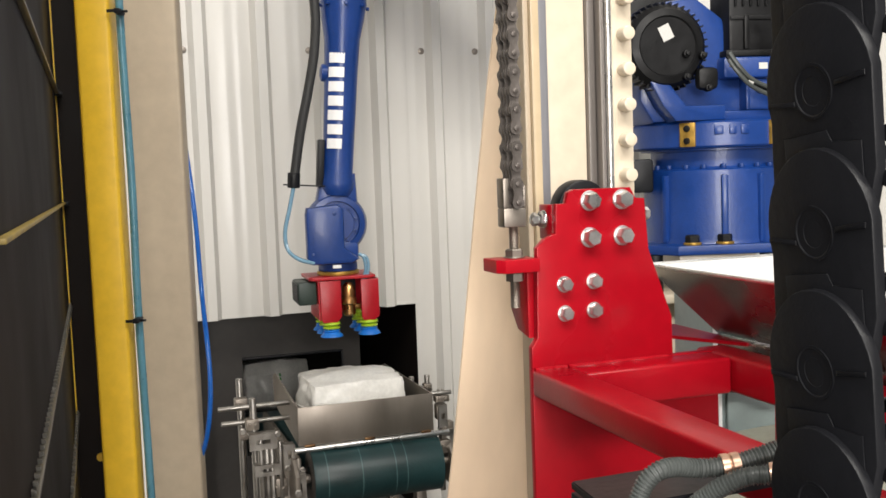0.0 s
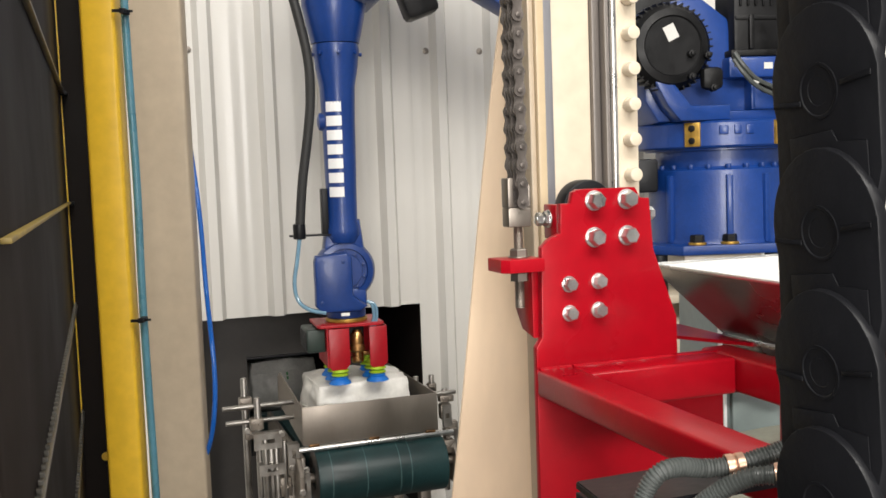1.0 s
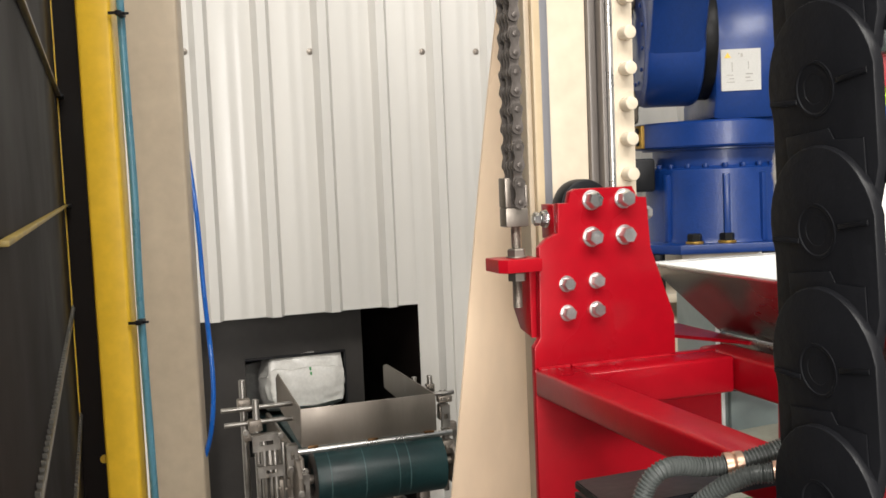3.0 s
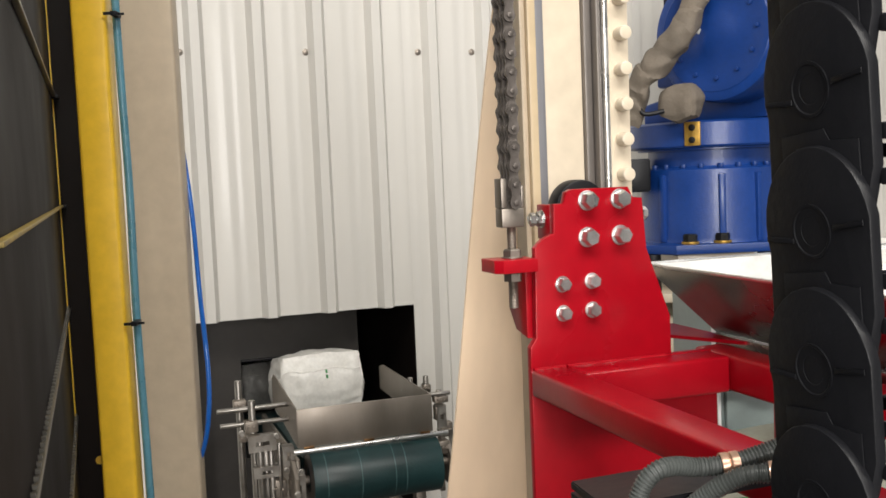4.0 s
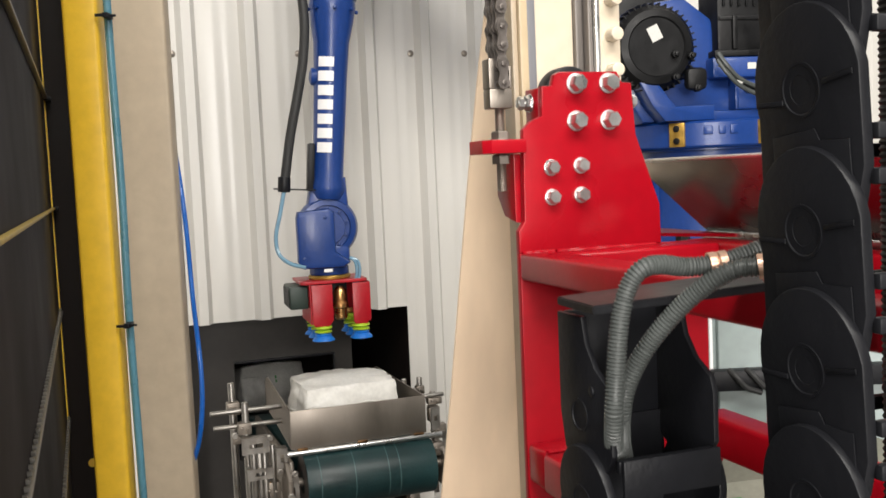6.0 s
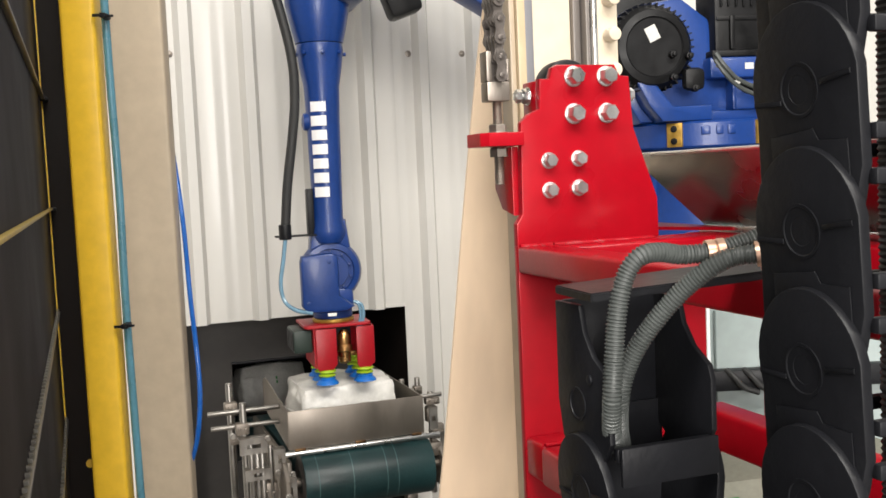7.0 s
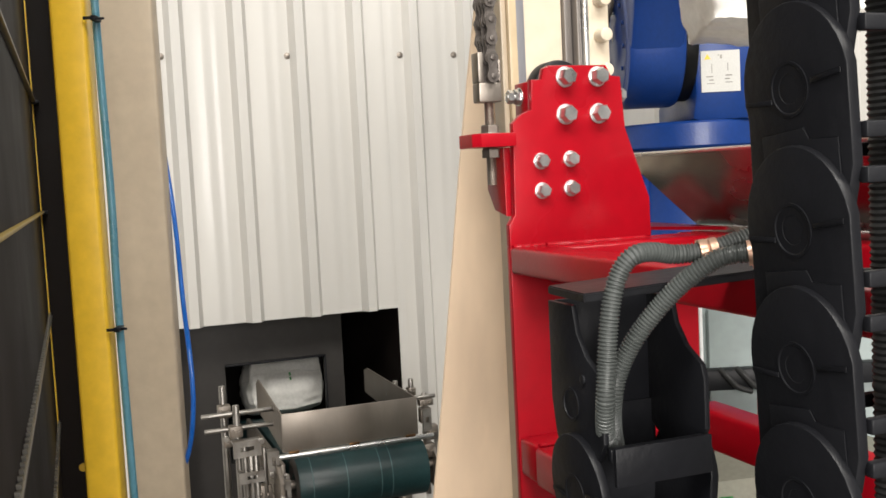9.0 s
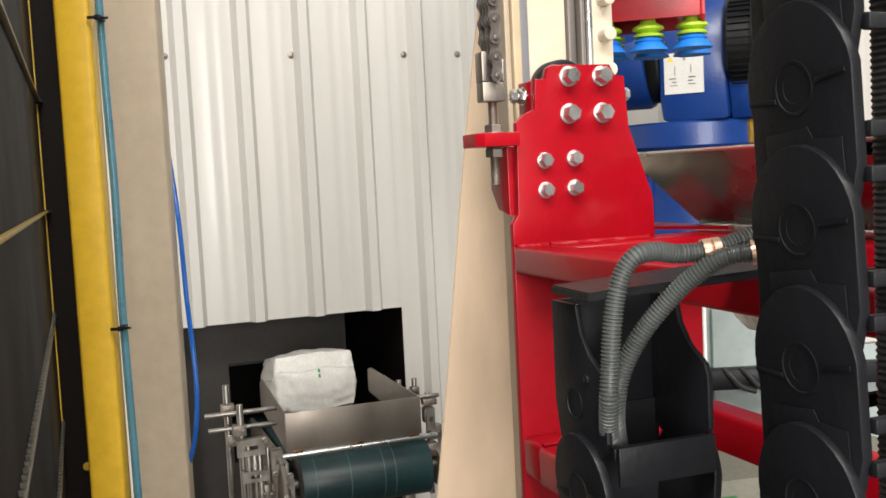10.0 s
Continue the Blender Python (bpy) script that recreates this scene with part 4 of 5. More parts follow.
    for v in sleeve.verts:
        fold = math.sin(v.co.z * 120 + v.co.x * 60 + 5 * noise.noise(v.co * 16))
        v.co += Vector((noise.noise(v.co * 20), noise.noise(v.co * 20 + Vector((9, 0, 0))), noise.noise(v.co * 26))) * 0.013 + Vector((0.7, -0.6, 0.3)) * 0.0042 * fold
    part("cable_sleeve", sleeve, CLOTH, tur, "crumpled grey cloth cable sleeve")
    pouch = box(0.015, 0.115, -0.300, -0.225, 0.360, 0.450, 0.018)
    bmesh.ops.subdivide_edges(pouch, edges=pouch.edges[:], cuts=6, use_grid_fill=True)
    for v in pouch.verts:
        v.co += Vector((noise.noise(v.co * 18), noise.noise(v.co * 18 + Vector((5, 0, 0))), noise.noise(v.co * 22))) * 0.014
    part("cable_pouch", pouch, CLOTH, tur, "crumpled grey cloth pouch")
    part("cable_loop", sweep([(0.010, -0.335, 0.440), (-0.012, -0.345, 0.405), (0.004, -0.345, 0.378), (0.040, -0.31, 0.384)], 0.006, 8), BLACK, tur)

    # lower arm with its hub
    low = part("lower_arm", drum(0.180, 0.082, 0.235, AXYN, 64, 0.016), BLUE, root)
    part("hub_cap", lathe([(0, 0.237), (0.055, 0.237), (0.060, 0.2352), (0.128, 0.2352), (0.132, 0.2365), (0.152, 0.2365), (0.158, 0.233)], AXYN, 48), BLUE_D, low)
    for i in range(12):
        a = 2 * math.pi * i / 12
        part("hub_bolt", drum(0.006, 0.236, 0.241, pose(0.118 * math.cos(a), 0, 0.118 * math.sin(a)) @ AXYN, 8, 0.001), BLUE_D, low)
    part("tag", box(-0.052, -0.038, -0.2385, -0.2372, -0.020, -0.006), PAPER, low, "small white sticker")
    part("beam", slab([(-0.172, -0.02), (0.172, -0.02), (0.150, 0.16), (0.090, 0.40), (0.060, L2), (0.04, L2 + 0.06), (-0.05, L2 + 0.06), (-0.070, L2), (-0.100, 0.40), (-0.150, 0.16)], -0.233, -0.088, 0.016), BLUE, low)

    # forearm
    ax = pose(0, 0, UO) @ AXX
    fore = part("forearm", lathe([(0, 0.20), (0.060, 0.20), (0.062, 0.218), (0.059, 0.232), (0.056, 0.26), (0.047, 0.31), (0.044, 0.40), (0.041, 0.58), (0.040, 0.66), (0.046, 0.685), (0.046, 0.70), (0.036, 0.72), (0, 0.72)], ax, 36), BLUE, root)
    for i in range(8):
        a = 45 * i
        part("flange_bolt", drum(0.005, 0, 0.008, pose(0.226, 0, UO) @ pose(0, 0, 0, a, 0, 0) @ pose(0, 0.0605, 0) @ AXY, 8, 0.001), BLUE_D, fore)
    part("rear_housing", lathe([(0, -0.20), (0.070, -0.20), (0.085, -0.16), (0.085, 0.10), (0.070, 0.17), (0.063, 0.198), (0, 0.198)], ax, 36), BLUE, fore)
    part("elbow", slab([(-0.11 - FX, -0.10), (0.09 - FX, -0.10), (0.10, 0.10), (0.10, UO), (-0.12 - FX, UO), (-0.14 - FX, 0.05)], -0.12, 0.085, 0.02), BLUE, fore)
    for y in (-0.05, 0.055):
        part("wrist_motor", box(-0.34, -0.245, y - 0.04, y + 0.04, UO - 0.10, UO - 0.02, 0.012), BLACK_M, fore)
    part("elbow_motor", box(0.03, 0.20, 0.02, 0.10, -0.02, 0.07, 0.015), BLACK_M, fore, "", pose(-0.06, 0, 0.02, 0, 20, 0))
    # lettering of the maker, as plain bars
    x = 0.350
    for k in range(7):
        part("letter_bar", arc_patch(0.0452 - 0.0012 * k / 3.0 - (0.0007 if k < 1 else 0), -4, 50, x, x + 0.026), WHITEL, fore, "white lettering bar", pose(0, 0, UO))
        x += 0.037
    part("boss", lathe([(0, 0), (0.026, 0), (0.022, 0.014), (0.010, 0.018), (0, 0.018)], pose(0.40, 0, UO + 0.038), 20), BLUE, fore)
    part("cover_strip", box(0.575, 0.70, -0.02, 0.022, UO + 0.038, UO + 0.056, 0.003), BLACK, fore, "black side cover")
    part("hose_bracket", box(0.695, 0.699, -0.012, 0.03, UO + 0.03, UO + 0.142, 0.001), BLACK, fore)
    part("dress_hose", sweep([(0.05, 0.03, UO + 0.115), (0.225, 0.03, UO + 0.078), (0.34, 0.03, UO + 0.074), (0.445, 0.03, UO + 0.086), (0.56, 0.03, UO + 0.104), (0.68, 0.03, UO + 0.116)], 0.0125, 14), RUBBER, fore, "black corrugated dress hose")
    part("hose_gland", drum(0.0165, 0.665, 0.705, pose(0, 0.03, UO + 0.117) @ AXX, 18, 0.003), BLACK, fore)
    for dy in (-0.006, 0.006):
        part("air_line", sweep([(0.70, 0.03 + dy, UO + 0.117), (0.76, 0.03 + dy, UO + 0.126), (0.82, 0.035 + dy, UO + 0.136), (0.865, 0.045 + dy, UO + 0.128), (0.888, 0.06 + dy, UO + 0.100), (0.897, 0.07 + dy, UO + 0.06)], 0.0052, 10), TUBE_C if dy > 0 else BLACK, fore, "pale blue air line" if dy > 0 else "")
    # wrist joint: round gear case behind, yoke
    part("wrist_case", lathe([(0, -0.055), (0.060, -0.055), (0.078, -0.045), (0.081, -0.02), (0.081, 0.012), (0.074, 0.026), (0.060, 0.028), (0.058, 0.022), (0.046, 0.022), (0.044, 0.030), (0, 0.030)], pose(0.795, 0, UO) @ AXY, 44), BLUE, fore)
    for i in range(10):
        a = 2 * math.pi * i / 10
        part("case_bolt", drum(0.0045, 0.022, 0.030, pose(0.795 + 0.052 * math.cos(a), 0, UO + 0.052 * math.sin(a)) @ AXY, 8, 0.001), BLUE_D, fore)
    part("yoke", slab([(0.66, UO - 0.045), (0.66, UO + 0.045), (0.795, UO + 0.062), (0.795, UO - 0.062)], -0.045, 0.02, 0.012), BLUE, fore)

    # wrist with tool flange (hangs upright)
    wr = part("wrist", slab([(-0.012, 0.040), (0.002, 0.052), (0.082, 0.046), (0.086, 0.03), (0.086, -0.085), (0.07, -0.102), (-0.03, -0.102), (-0.05, -0.09), (-0.012, -0.06)], 0.030, 0.078, 0.008), BLUE, root)
    part("wrist_body", box(-0.055, 0.078, -0.05, 0.0295, -0.102, -0.045, 0.012), BLUE, wr)
    part("tool_flange", drum(0.052, -0.124, -0.1025, None, 32, 0.003), BLUE_D, wr)
    part("flange_ring", drum(0.056, -0.1345, -0.1245, None, 32, 0.002), GOLD, wr, "yellow-passivated flange ring")
    part("mark", box(0.0, 0.022, 0.0785, 0.0792, -0.112, -0.104), WHITEL, wr, "white alignment mark")
    part("cover_screw", drum(0.005, 0.0775, 0.081, pose(0.012, 0, 0.030) @ AXY, 10, 0.001), BLUE_D, wr)
    part("cover_screw", drum(0.005, 0.0775, 0.081, pose(0.07, 0, -0.075) @ AXY, 10, 0.001), BLUE_D, wr)
    for x in (-0.062, -0.070):
        part("air_line", sweep([(-0.05, 0.05, -0.080), (x, 0.055, -0.09), (x - 0.004, 0.055, -0.12), (x + 0.004, 0.05, -0.15)], 0.004, 8), TUBE_C, wr, "pale blue air line")

    # gripper
    gr = part("gripper", slab([(-0.080, -0.072), (0.078, -0.072), (0.088, -0.06), (0.088, 0.085), (-0.088, 0.085), (-0.088, -0.06)], -0.008, 0.0, 0.001, axis="z"), RED_G, root)
    for x0, x1, h in ((-0.062, -0.008, 0.118), (0.045, 0.092, 0.118)):
        part("front_plate", slab([(x0, -0.010), (x1, -0.010), (x1, -h + 0.014), (x1 - 0.012, -h), (x0 + 0.006, -h), (x0, -h + 0.008)], -0.079, -0.0725, 0.0012), RED_G, gr)
    for x in (-0.066, 0.088):
        part("side_plate", slab([(-0.072, -0.0085), (0.085, -0.0085), (0.085, -0.112), (-0.072, -0.112)], x, x + 0.004, 0.0008, axis="x"), RED_G, gr)
    part("rear_plate", box(-0.061, 0.087, 0.080, 0.0845, -0.112, -0.0085, 0.0008), RED_G, gr)
    vb = part("valve_block", box(-0.116, -0.067, -0.055, 0.065, -0.072, -0.012, 0.005), VALVE, gr, "dark green valve block")
    for i in range(4):
        part("valve_slice", box(-0.118, -0.1165, -0.05 + i * 0.028, -0.028 + i * 0.028, -0.066, -0.018, 0.0005), BLACK, vb)
    part("vacuum_unit", lathe([(0, -0.106), (0.013, -0.106), (0.017, -0.100), (0.017, -0.076), (0.021, -0.072), (0.021, -0.062), (0.016, -0.056), (0.018, -0.040), (0.015, -0.026), (0.008, -0.018), (0, -0.018)], pose(0.016, -0.055, 0), 20), BRASS, gr, "brass vacuum generator")
    part("fitting", drum(0.007, 0, 0.03, pose(0.016, -0.055, -0.082) @ AXX, 10, 0.001), BRASS, gr)
    part("inner_block", box(-0.03, 0.04, -0.03, 0.06, -0.075, -0.0085, 0.003), BLACK, gr)
    for x in (-0.034, 0.066):
        for y in (-0.060, 0.005, 0.068):
            a, b = bmesh.new(), bmesh.new()
            bellows_cup(a, b, x, y, -0.108)
            cup = part("suction_cup", a, LIME, gr, "lime and blue bellows suction cup")
            part("lip", b, CUPB, cup, "blue silicone lip")
    return root, tur, low, fore, wr, gr


ROBOT, TURRET, LOWER, FOREARM, WRIST, GRIPPER = robot()
ped = thing("robot_pedestal", pose(RX, RY, 0), "cream painted steel robot pedestal", "pedestal")
part("column", box(-0.27, 0.27, -0.15, 0.27, 0.0, RZ - 0.13, 0.006), CREAM, ped)
part("riser", box(-0.15, 0.06, -0.20, 0.2, RZ - 0.13, RZ, 0.003), CREAM, ped)
part("top_plate", box(-0.30, 0.30, -0.22, 0.30, RZ - 0.1295, RZ - 0.105, 0.003), CREAM, ped)
for x in (-0.21, 0.10):
    part("levelling_foot", drum(0.022, RZ - 0.105, RZ - 0.0005, pose(x, -0.17, 0), 18, 0.003), BLACK, ped)

# ---- behind the lift ----
cab = thing("switch_cabinet", pose(0.56, 2.0, 0), "pale blue-grey steel cabinet standing behind the lift", "cabinet")
part("body", box(0, 0.62, 0, 0.40, 0.05, 1.225, 0.004), TEALW, cab)
part("door", box(0.008, 0.30, -0.018, -0.001, 0.08, 1.20, 0.004), TEALW, cab)
part("door", box(0.304, 0.612, -0.018, -0.001, 0.08, 1.20, 0.004), TEALW, cab)
part("corner_trim", box(-0.008, -0.001, -0.012, 0.03, 0.05, 1.225, 0.002), WHITEL, cab)
part("plinth", box(0.02, 0.60, 0.02, 0.38, 0, 0.05), BLACK, cab)

part("cable_duct", box(-0.012, 0.62, -0.050, -0.0185, 1.040, 1.082, 0.004), BLACK, cab, "black cable duct along the cabinet front")
for x in (0.02, 0.055, 0.10):
    part("cable", sweep([(x, -0.045, 1.083), (x + 0.012, -0.062, 1.070), (x + 0.03, -0.064, 1.050), (x + 0.06, -0.060, 1.038)], 0.006, 8), RUBBER, cab)
fr = thing("machine_frame", pose(0.475, 1.50, 0, 0, 0, 10), "red painted steel machine frame behind the lift", "frame")
part("post", box(0.055, 0.12, 0, 0.05, 0.008, 1.345, 0.004), RED, fr)
part("beam", box(-0.105, 0.0545, 0, 0.05, 1.315, 1.345, 0.004), RED, fr)
part("foot_plate", box(0.02, 0.155, -0.03, 0.08, 0, 0.008, 0.002), RED, fr)


def sack_skin(p):
    q = p.normalized() * max(abs(p.x), abs(p.y), abs(p.z))
    t = p.lerp(q, 0.3)
    g = 1 + noise.noise(p * 2.2) * 0.06 + noise.noise(p * 6.0) * 0.02
    return Vector((t.x * 0.20 * g, t.y * 0.16 * g, 0.52 + t.z * 0.52))


def sack():
    bm = bmesh.new()
    bmesh.ops.create_cube(bm, size=2)
    bmesh.ops.subdivide_edges(bm, edges=bm.edges[:], cuts=16, use_grid_fill=True)
    for v in bm.verts:
        v.co = sack_skin(v.co)
    ob = new("bulk_sack", mesh_of("bulk_sack", bm, SACK, 60))
    ob.matrix_basis = pose(0.61, 1.68, 0, 0, 0, -10)
    tagged(ob, "pale woven bulk sack with green print", "sack")
    for x, z, w, h, mt in ((-0.74, 0.905, 0.14, 0.035, GREENP), (-0.60, 0.800, 0.26, 0.090, PAPER), (-0.57, 0.825, 0.05, 0.045, GREENP), (-0.50, 0.820, 0.05, 0.045, GREENP), (-0.43, 0.815, 0.05, 0.045, GREENP)):
        lift = 0.0008 if mt is PAPER else 0.0020
        ring = [sack_skin(Vector((a, -1.0, c))) + Vector((0, -lift, 0)) for a, c in ((x, z), (x + w, z), (x + w, z + h), (x, z + h))]
        pr = bmesh.new()
        f = pr.faces.new([pr.verts.new(p) for p in ring])
        bmesh.ops.solidify(pr, geom=[f], thickness=-0.003)
        part("print_bar", pr, mt, ob, "green printed bar" if mt is GREENP else "pale printed field")
    return ob


sack()


# ---- movement ----
# seconds, x, y, z of the gripper plate, its turn about the upright
ARM = [
    (0, -0.282, 2.630, 1.241, 15.6), (0.1, -0.282, 2.630, 1.238, 15.6), (0.3, -0.278, 2.630, 1.211, 15.7), (0.5, -0.269, 2.630, 1.124, 15.8),
    (0.7, -0.272, 2.630, 1.117, 15.7), (1.1, -0.278, 2.630, 1.115, 15.7), (1.2, -0.278, 2.630, 1.118, 15.7), (1.3, -0.278, 2.630, 1.138, 15.7),
    (1.4, -0.282, 2.630, 1.187, 15.6), (1.5, -0.283, 2.630, 1.272, 15.6), (1.6, -0.286, 2.630, 1.331, 15.6), (1.7, -0.276, 2.630, 1.381, 15.7),
    (1.8, -0.228, 2.570, 1.436, 19.4), (1.9, -0.166, 2.460, 1.479, 26.2), (2, -0.087, 2.310, 1.540, 35.5), (2.1, -0.023, 2.159, 1.581, 44.2),
    (2.2, 0.025, 2.080, 1.641, 48.9), (2.3, 0.077, 1.980, 1.699, 54.3), (2.4, 0.173, 1.841, 1.732, 62.1), (2.5, 0.281, 1.695, 1.791, 69.6),
    (2.6, 0.338, 1.609, 1.805, 73.3), (2.7, 0.381, 1.552, 1.804, 75.7), (3, 0.600, 1.360, 1.700, 85.8), (3.2, 0.641, 1.310, 1.550, 87.5),
    (3.32, 0.645, 1.310, 1.535, 87.7), (3.5, 0.850, 1.500, 1.720, 95.5), (3.75, 1.550, 2.030, 1.680, 135.1), (3.8, 1.600, 2.060, 1.660, 138.0),
    (4.5, 1.620, 2.080, 1.660, 139.4), (4.65, 1.500, 1.970, 1.660, 131.3), (4.75, 1.200, 1.700, 1.660, 112.3), (4.9, 0.465, 1.508, 1.647, 79.6),
    (5, 0.374, 1.554, 1.661, 75.5), (5.1, 0.249, 1.799, 1.629, 66.2), (5.2, 0.116, 2.001, 1.561, 55.2), (5.3, -0.028, 2.180, 1.468, 43.2),
    (5.4, -0.097, 2.360, 1.381, 32.9), (5.5, -0.192, 2.520, 1.302, 22.6), (5.6, -0.277, 2.630, 1.247, 15.7), (5.7, -0.284, 2.630, 1.246, 15.6),
    (6.3, -0.278, 2.630, 1.225, 15.7), (6.8, -0.270, 2.630, 1.125, 15.8), (7, -0.272, 2.630, 1.124, 15.7), (7.1, -0.273, 2.630, 1.157, 15.7),
    (7.2, -0.274, 2.630, 1.234, 15.7), (7.3, -0.273, 2.630, 1.317, 15.7), (7.4, -0.264, 2.630, 1.365, 15.8), (7.5, -0.251, 2.630, 1.404, 16.0),
    (7.6, -0.194, 2.530, 1.480, 22.1), (7.7, -0.130, 2.420, 1.545, 29.1), (7.8, -0.044, 2.250, 1.624, 39.6), (7.9, 0.014, 2.119, 1.668, 47.0),
    (8, 0.062, 2.045, 1.726, 51.6), (8.1, 0.129, 1.941, 1.790, 57.6), (8.2, 0.201, 1.824, 1.820, 63.6), (8.3, 0.270, 1.711, 1.929, 68.9),
    (8.4, 0.317, 1.627, 1.966, 72.2), (8.5, 0.354, 1.561, 1.974, 74.6), (8.6, 0.387, 1.498, 1.970, 76.6), (8.7, 0.414, 1.428, 1.969, 78.4),
    (8.8, 0.442, 1.360, 1.981, 80.0), (8.9, 0.474, 1.302, 1.978, 81.6), (9, 0.478, 1.290, 2.010, 81.6), (9.1, 0.480, 1.285, 1.900, 81.7),
    (9.2, 0.488, 1.275, 1.775, 82.2), (9.3, 0.507, 1.245, 1.645, 83.2), (9.4, 0.512, 1.239, 1.625, 83.3), (9.5, 0.512, 1.239, 1.625, 83.3), (9.6, 0.512, 1.239, 1.670, 83.3),
    (9.7, 0.487, 1.258, 1.718, 82.4), (9.8, 0.437, 1.330, 1.765, 80.1), (9.9, 0.397, 1.443, 1.815, 77.6), (10, 0.365, 1.552, 1.828, 75.4),
]
# seconds, degrees by which the shoulder runs ahead of the gripper
LEAD = [
    (0, -4), (1.7, -4), (2.2, -14), (2.5, -17), (2.7, -9), (3.0, 4), (3.3, 8), (3.8, 0), (4.5, 0), (4.9, -8), (5.1, -16), (5.3, -14), (5.6, -4), (7.4, -4),
    (7.9, -14), (8.2, -17), (8.45, -6), (8.6, 1), (8.8, 10), (9.5, 10), (9.8, 11), (9.9, 5), (10, -6),
]
DROP_A, DROP_B = 3.3, 9.35
PICK_A, PICK_B = 1.25, 7.05
TOOL = 0.135
BAG_UNDER = 0.255


def glide(rows, t):
    """Smooth value between rows of (seconds, numbers)."""
    if t <= rows[0][0]:
        return list(rows[0][1:])
    if t >= rows[-1][0]:
        return list(rows[-1][1:])
    i = next(k for k in range(len(rows) - 1) if rows[k][0] <= t <= rows[k + 1][0])
    p = rows[max(i - 1, 0)], rows[i], rows[i + 1], rows[min(i + 2, len(rows) - 1)]
    h = p[2][0] - p[1][0]
    s = (t - p[1][0]) / h
    outp = []
    for k in range(1, len(p[1])):
        d1, d0, d2 = (p[2][k] - p[1][k]) / h, (p[1][k] - p[0][k]) / max(p[1][0] - p[0][0], 1e-6), (p[3][k] - p[2][k]) / max(p[3][0] - p[2][0], 1e-6)
        m1 = 0 if d0 * d1 <= 0 else 2 * d0 * d1 / (d0 + d1)
        m2 = 0 if d2 * d1 <= 0 else 2 * d2 * d1 / (d2 + d1)
        a, b, c, d = 2 * s ** 3 - 3 * s ** 2 + 1, s ** 3 - 2 * s ** 2 + s, -2 * s ** 3 + 3 * s ** 2, s ** 3 - s ** 2
        outp.append(a * p[1][k] + b * h * m1 + c * p[2][k] + d * h * m2)
    return outp


def solve_arm(x, y, z, turn, lead=0.0):
    """Joint poses of the robot, in its own space, for a gripper place in the world."""
    wx, wy, wz = x - RX, y - RY, z + TOOL - RZ
    yaw = math.atan2(wy, wx)
    r, h = math.hypot(wx, wy) - A1, wz - H1
    eff, dist = math.hypot(L3, UO), math.hypot(r, h)
    dist = min(dist, L2 + eff - 0.002)
    up = math.atan2(h, r) + math.acos(max(-1, min(1, (L2 ** 2 + dist ** 2 - eff ** 2) / (2 * L2 * dist))))
    er, eh = L2 * math.cos(up), L2 * math.sin(up)
    phi = math.atan2(h - eh, r - er) - math.atan2(UO, L3)
    base = Matrix.Rotation(yaw, 4, "Z")
    turret = Matrix.Rotation(yaw + radians(lead), 4, "Z")
    lower = turret @ Matrix.Translation((A1, 0, H1)) @ Matrix.Rotation(math.pi / 2 - up, 4, "Y")
    fore = base @ Matrix.Translation((A1 + er, 0, H1 + eh)) @ Matrix.Rotation(-phi, 4, "Y") @ Matrix.Translation((FX, 0, 0))
    wrist = base @ Matrix.Translation((A1 + r, 0, H1 + h))
    grip = Matrix.Translation((wx, wy, wz - TOOL)) @ Matrix.Rotation(radians(turn), 4, "Z")
    return turret, lower, fore, wrist, grip


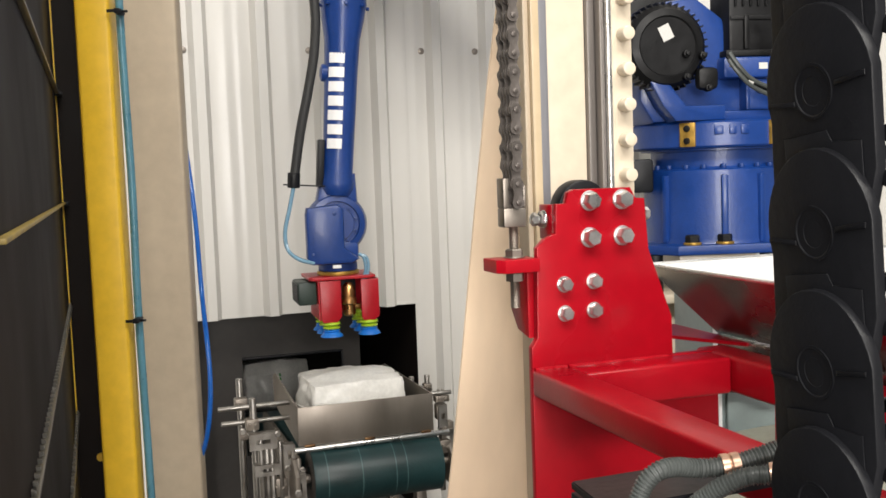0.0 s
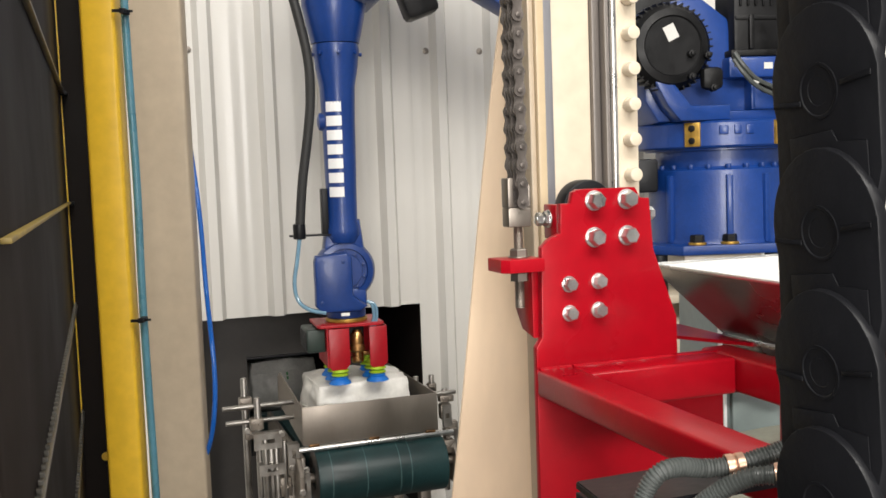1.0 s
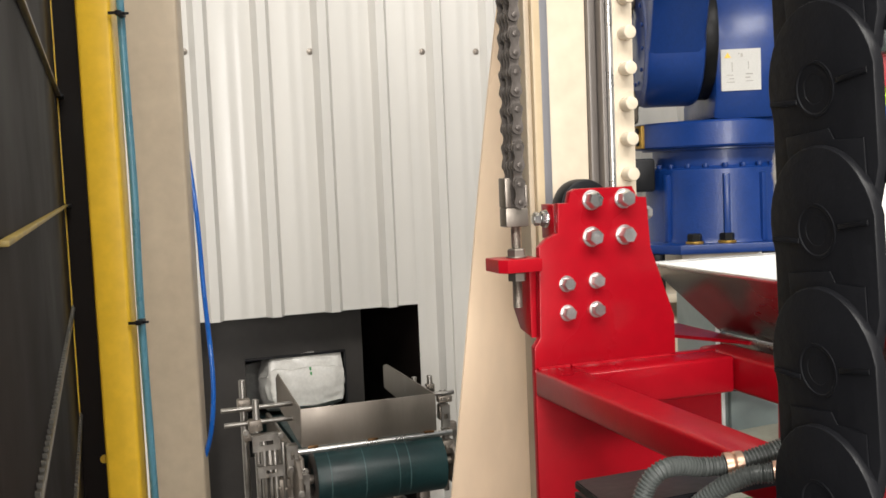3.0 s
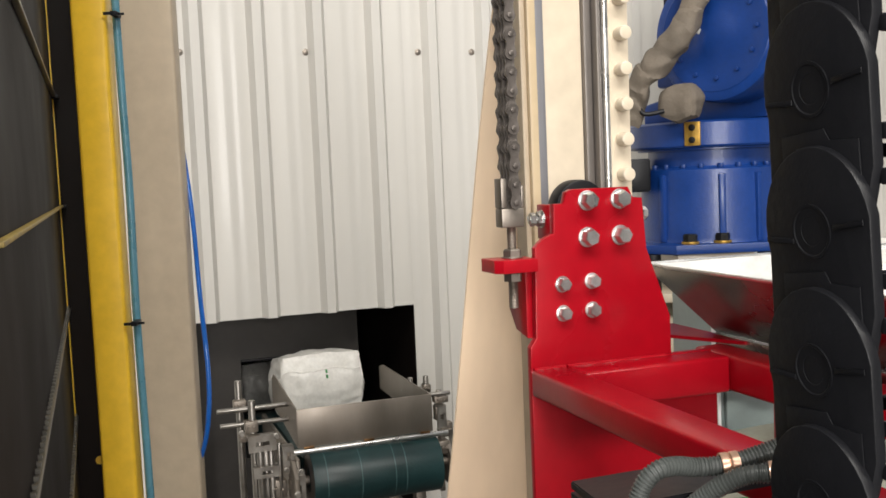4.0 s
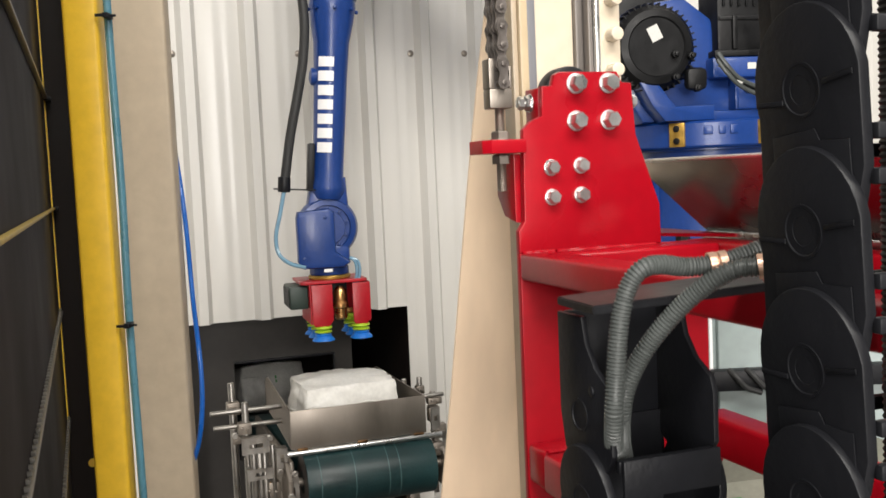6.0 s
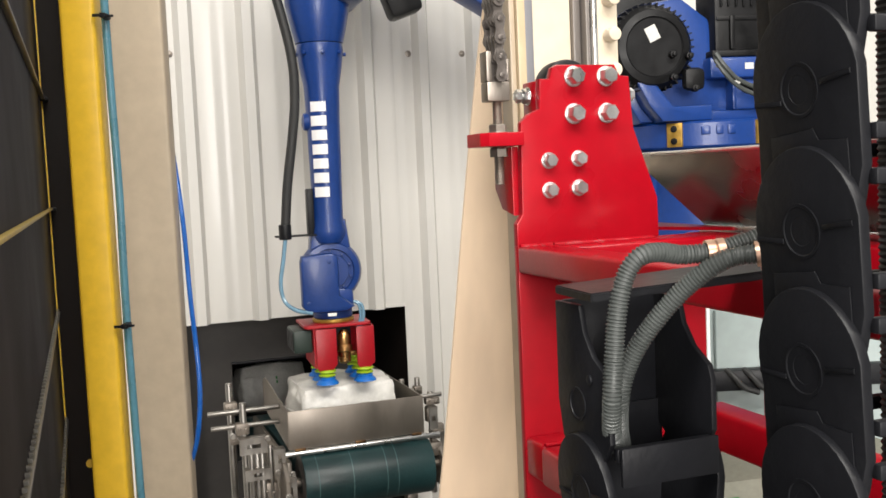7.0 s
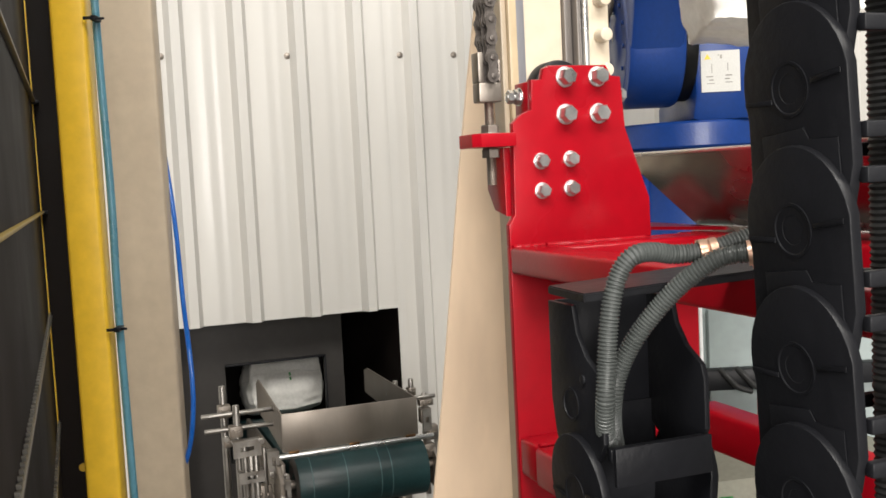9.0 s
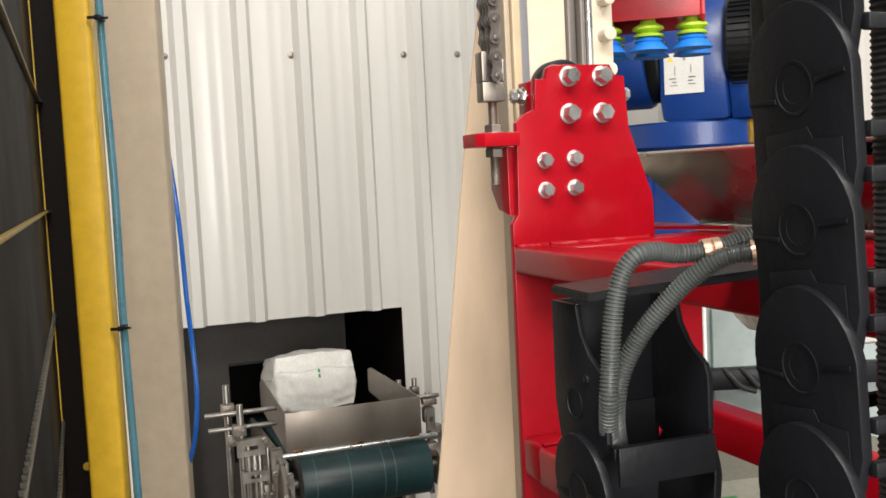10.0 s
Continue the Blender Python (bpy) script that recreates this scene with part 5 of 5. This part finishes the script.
def rise(t):
    return glide([(0, 0.0), (5.5, 0.0), (5.6, 0.012), (5.7, 0.042), (5.8, 0.078), (5.9, 0.106), (6.0, 0.124), (6.15, 0.1315), (10, 0.1315)], t)[0]


def bag_on_belt(x, y, z=0.862, tilt=0, turn=0):
    return BAY @ pose(x, y, z, tilt, 0, turn)


def motions():
    steps = [i / 20 for i in range(201)]
    rows = [(t, solve_arm(*glide(ARM, t), *glide(LEAD, t))) for t in steps]
    for k, ob in enumerate((TURRET, LOWER, FOREARM, WRIST, GRIPPER)):
        walk(ob, [(t, r[k]) for t, r in rows])
    for ob, home in ((CARRIAGE, LIFT), (HOPPER, LIFT), (CHAIN, LIFT), (STRAND, HANG)):
        walk(ob, [(t, Matrix.Translation((0, 0, rise(t))) @ home) for t in steps])

    def carried_by(t):
        x, y, z, turn = glide(ARM, t)
        return pose(x, y, z - BAG_UNDER, 0, 0, turn)

    rest = bag_on_belt(-0.03, -0.5)
    after_a = carried_by(DROP_A)
    a = [(t, rest if t < PICK_A else (carried_by(t) if t < DROP_A else Matrix.Translation((0, 0, rise(t))) @ after_a)) for t in steps]
    walk(BAGS[0], a)
    feed = [(0.0, -0.04, 0.80, 0.672, -14), (1.8, -0.035, 0.66, 0.706, -14), (2.5, -0.03, 0.46, 0.755, -14), (3.8, -0.025, 0.02, 0.836, -12), (4.5, -0.025, -0.13, 0.856, -8), (5.0, -0.03, -0.30, 0.866, -2), (5.5, -0.03, -0.5, 0.862, 0), (10.0, -0.03, -0.5, 0.862, 0)]
    after_b = carried_by(DROP_B)
    b = []
    for t in steps:
        if t < PICK_B:
            b.append((t, bag_on_belt(*glide(feed, t))))
        elif t < DROP_B:
            b.append((t, carried_by(t)))
        else:
            b.append((t, after_b))
    walk(BAGS[1], b)
    feed = [(0.0, -0.02, 1.13, 0.62, -14), (8.0, 0.0, 0.80, 0.672, -14), (8.5, 0.0, 0.64, 0.711, -14), (9.0, 0.0, 0.45, 0.757, -14), (9.5, 0.0, 0.2, 0.818, -14), (10.0, -0.005, 0.0, 0.848, -12)]
    walk(BAGS[2], [(t, bag_on_belt(*glide(feed, t))) for t in steps])


motions()
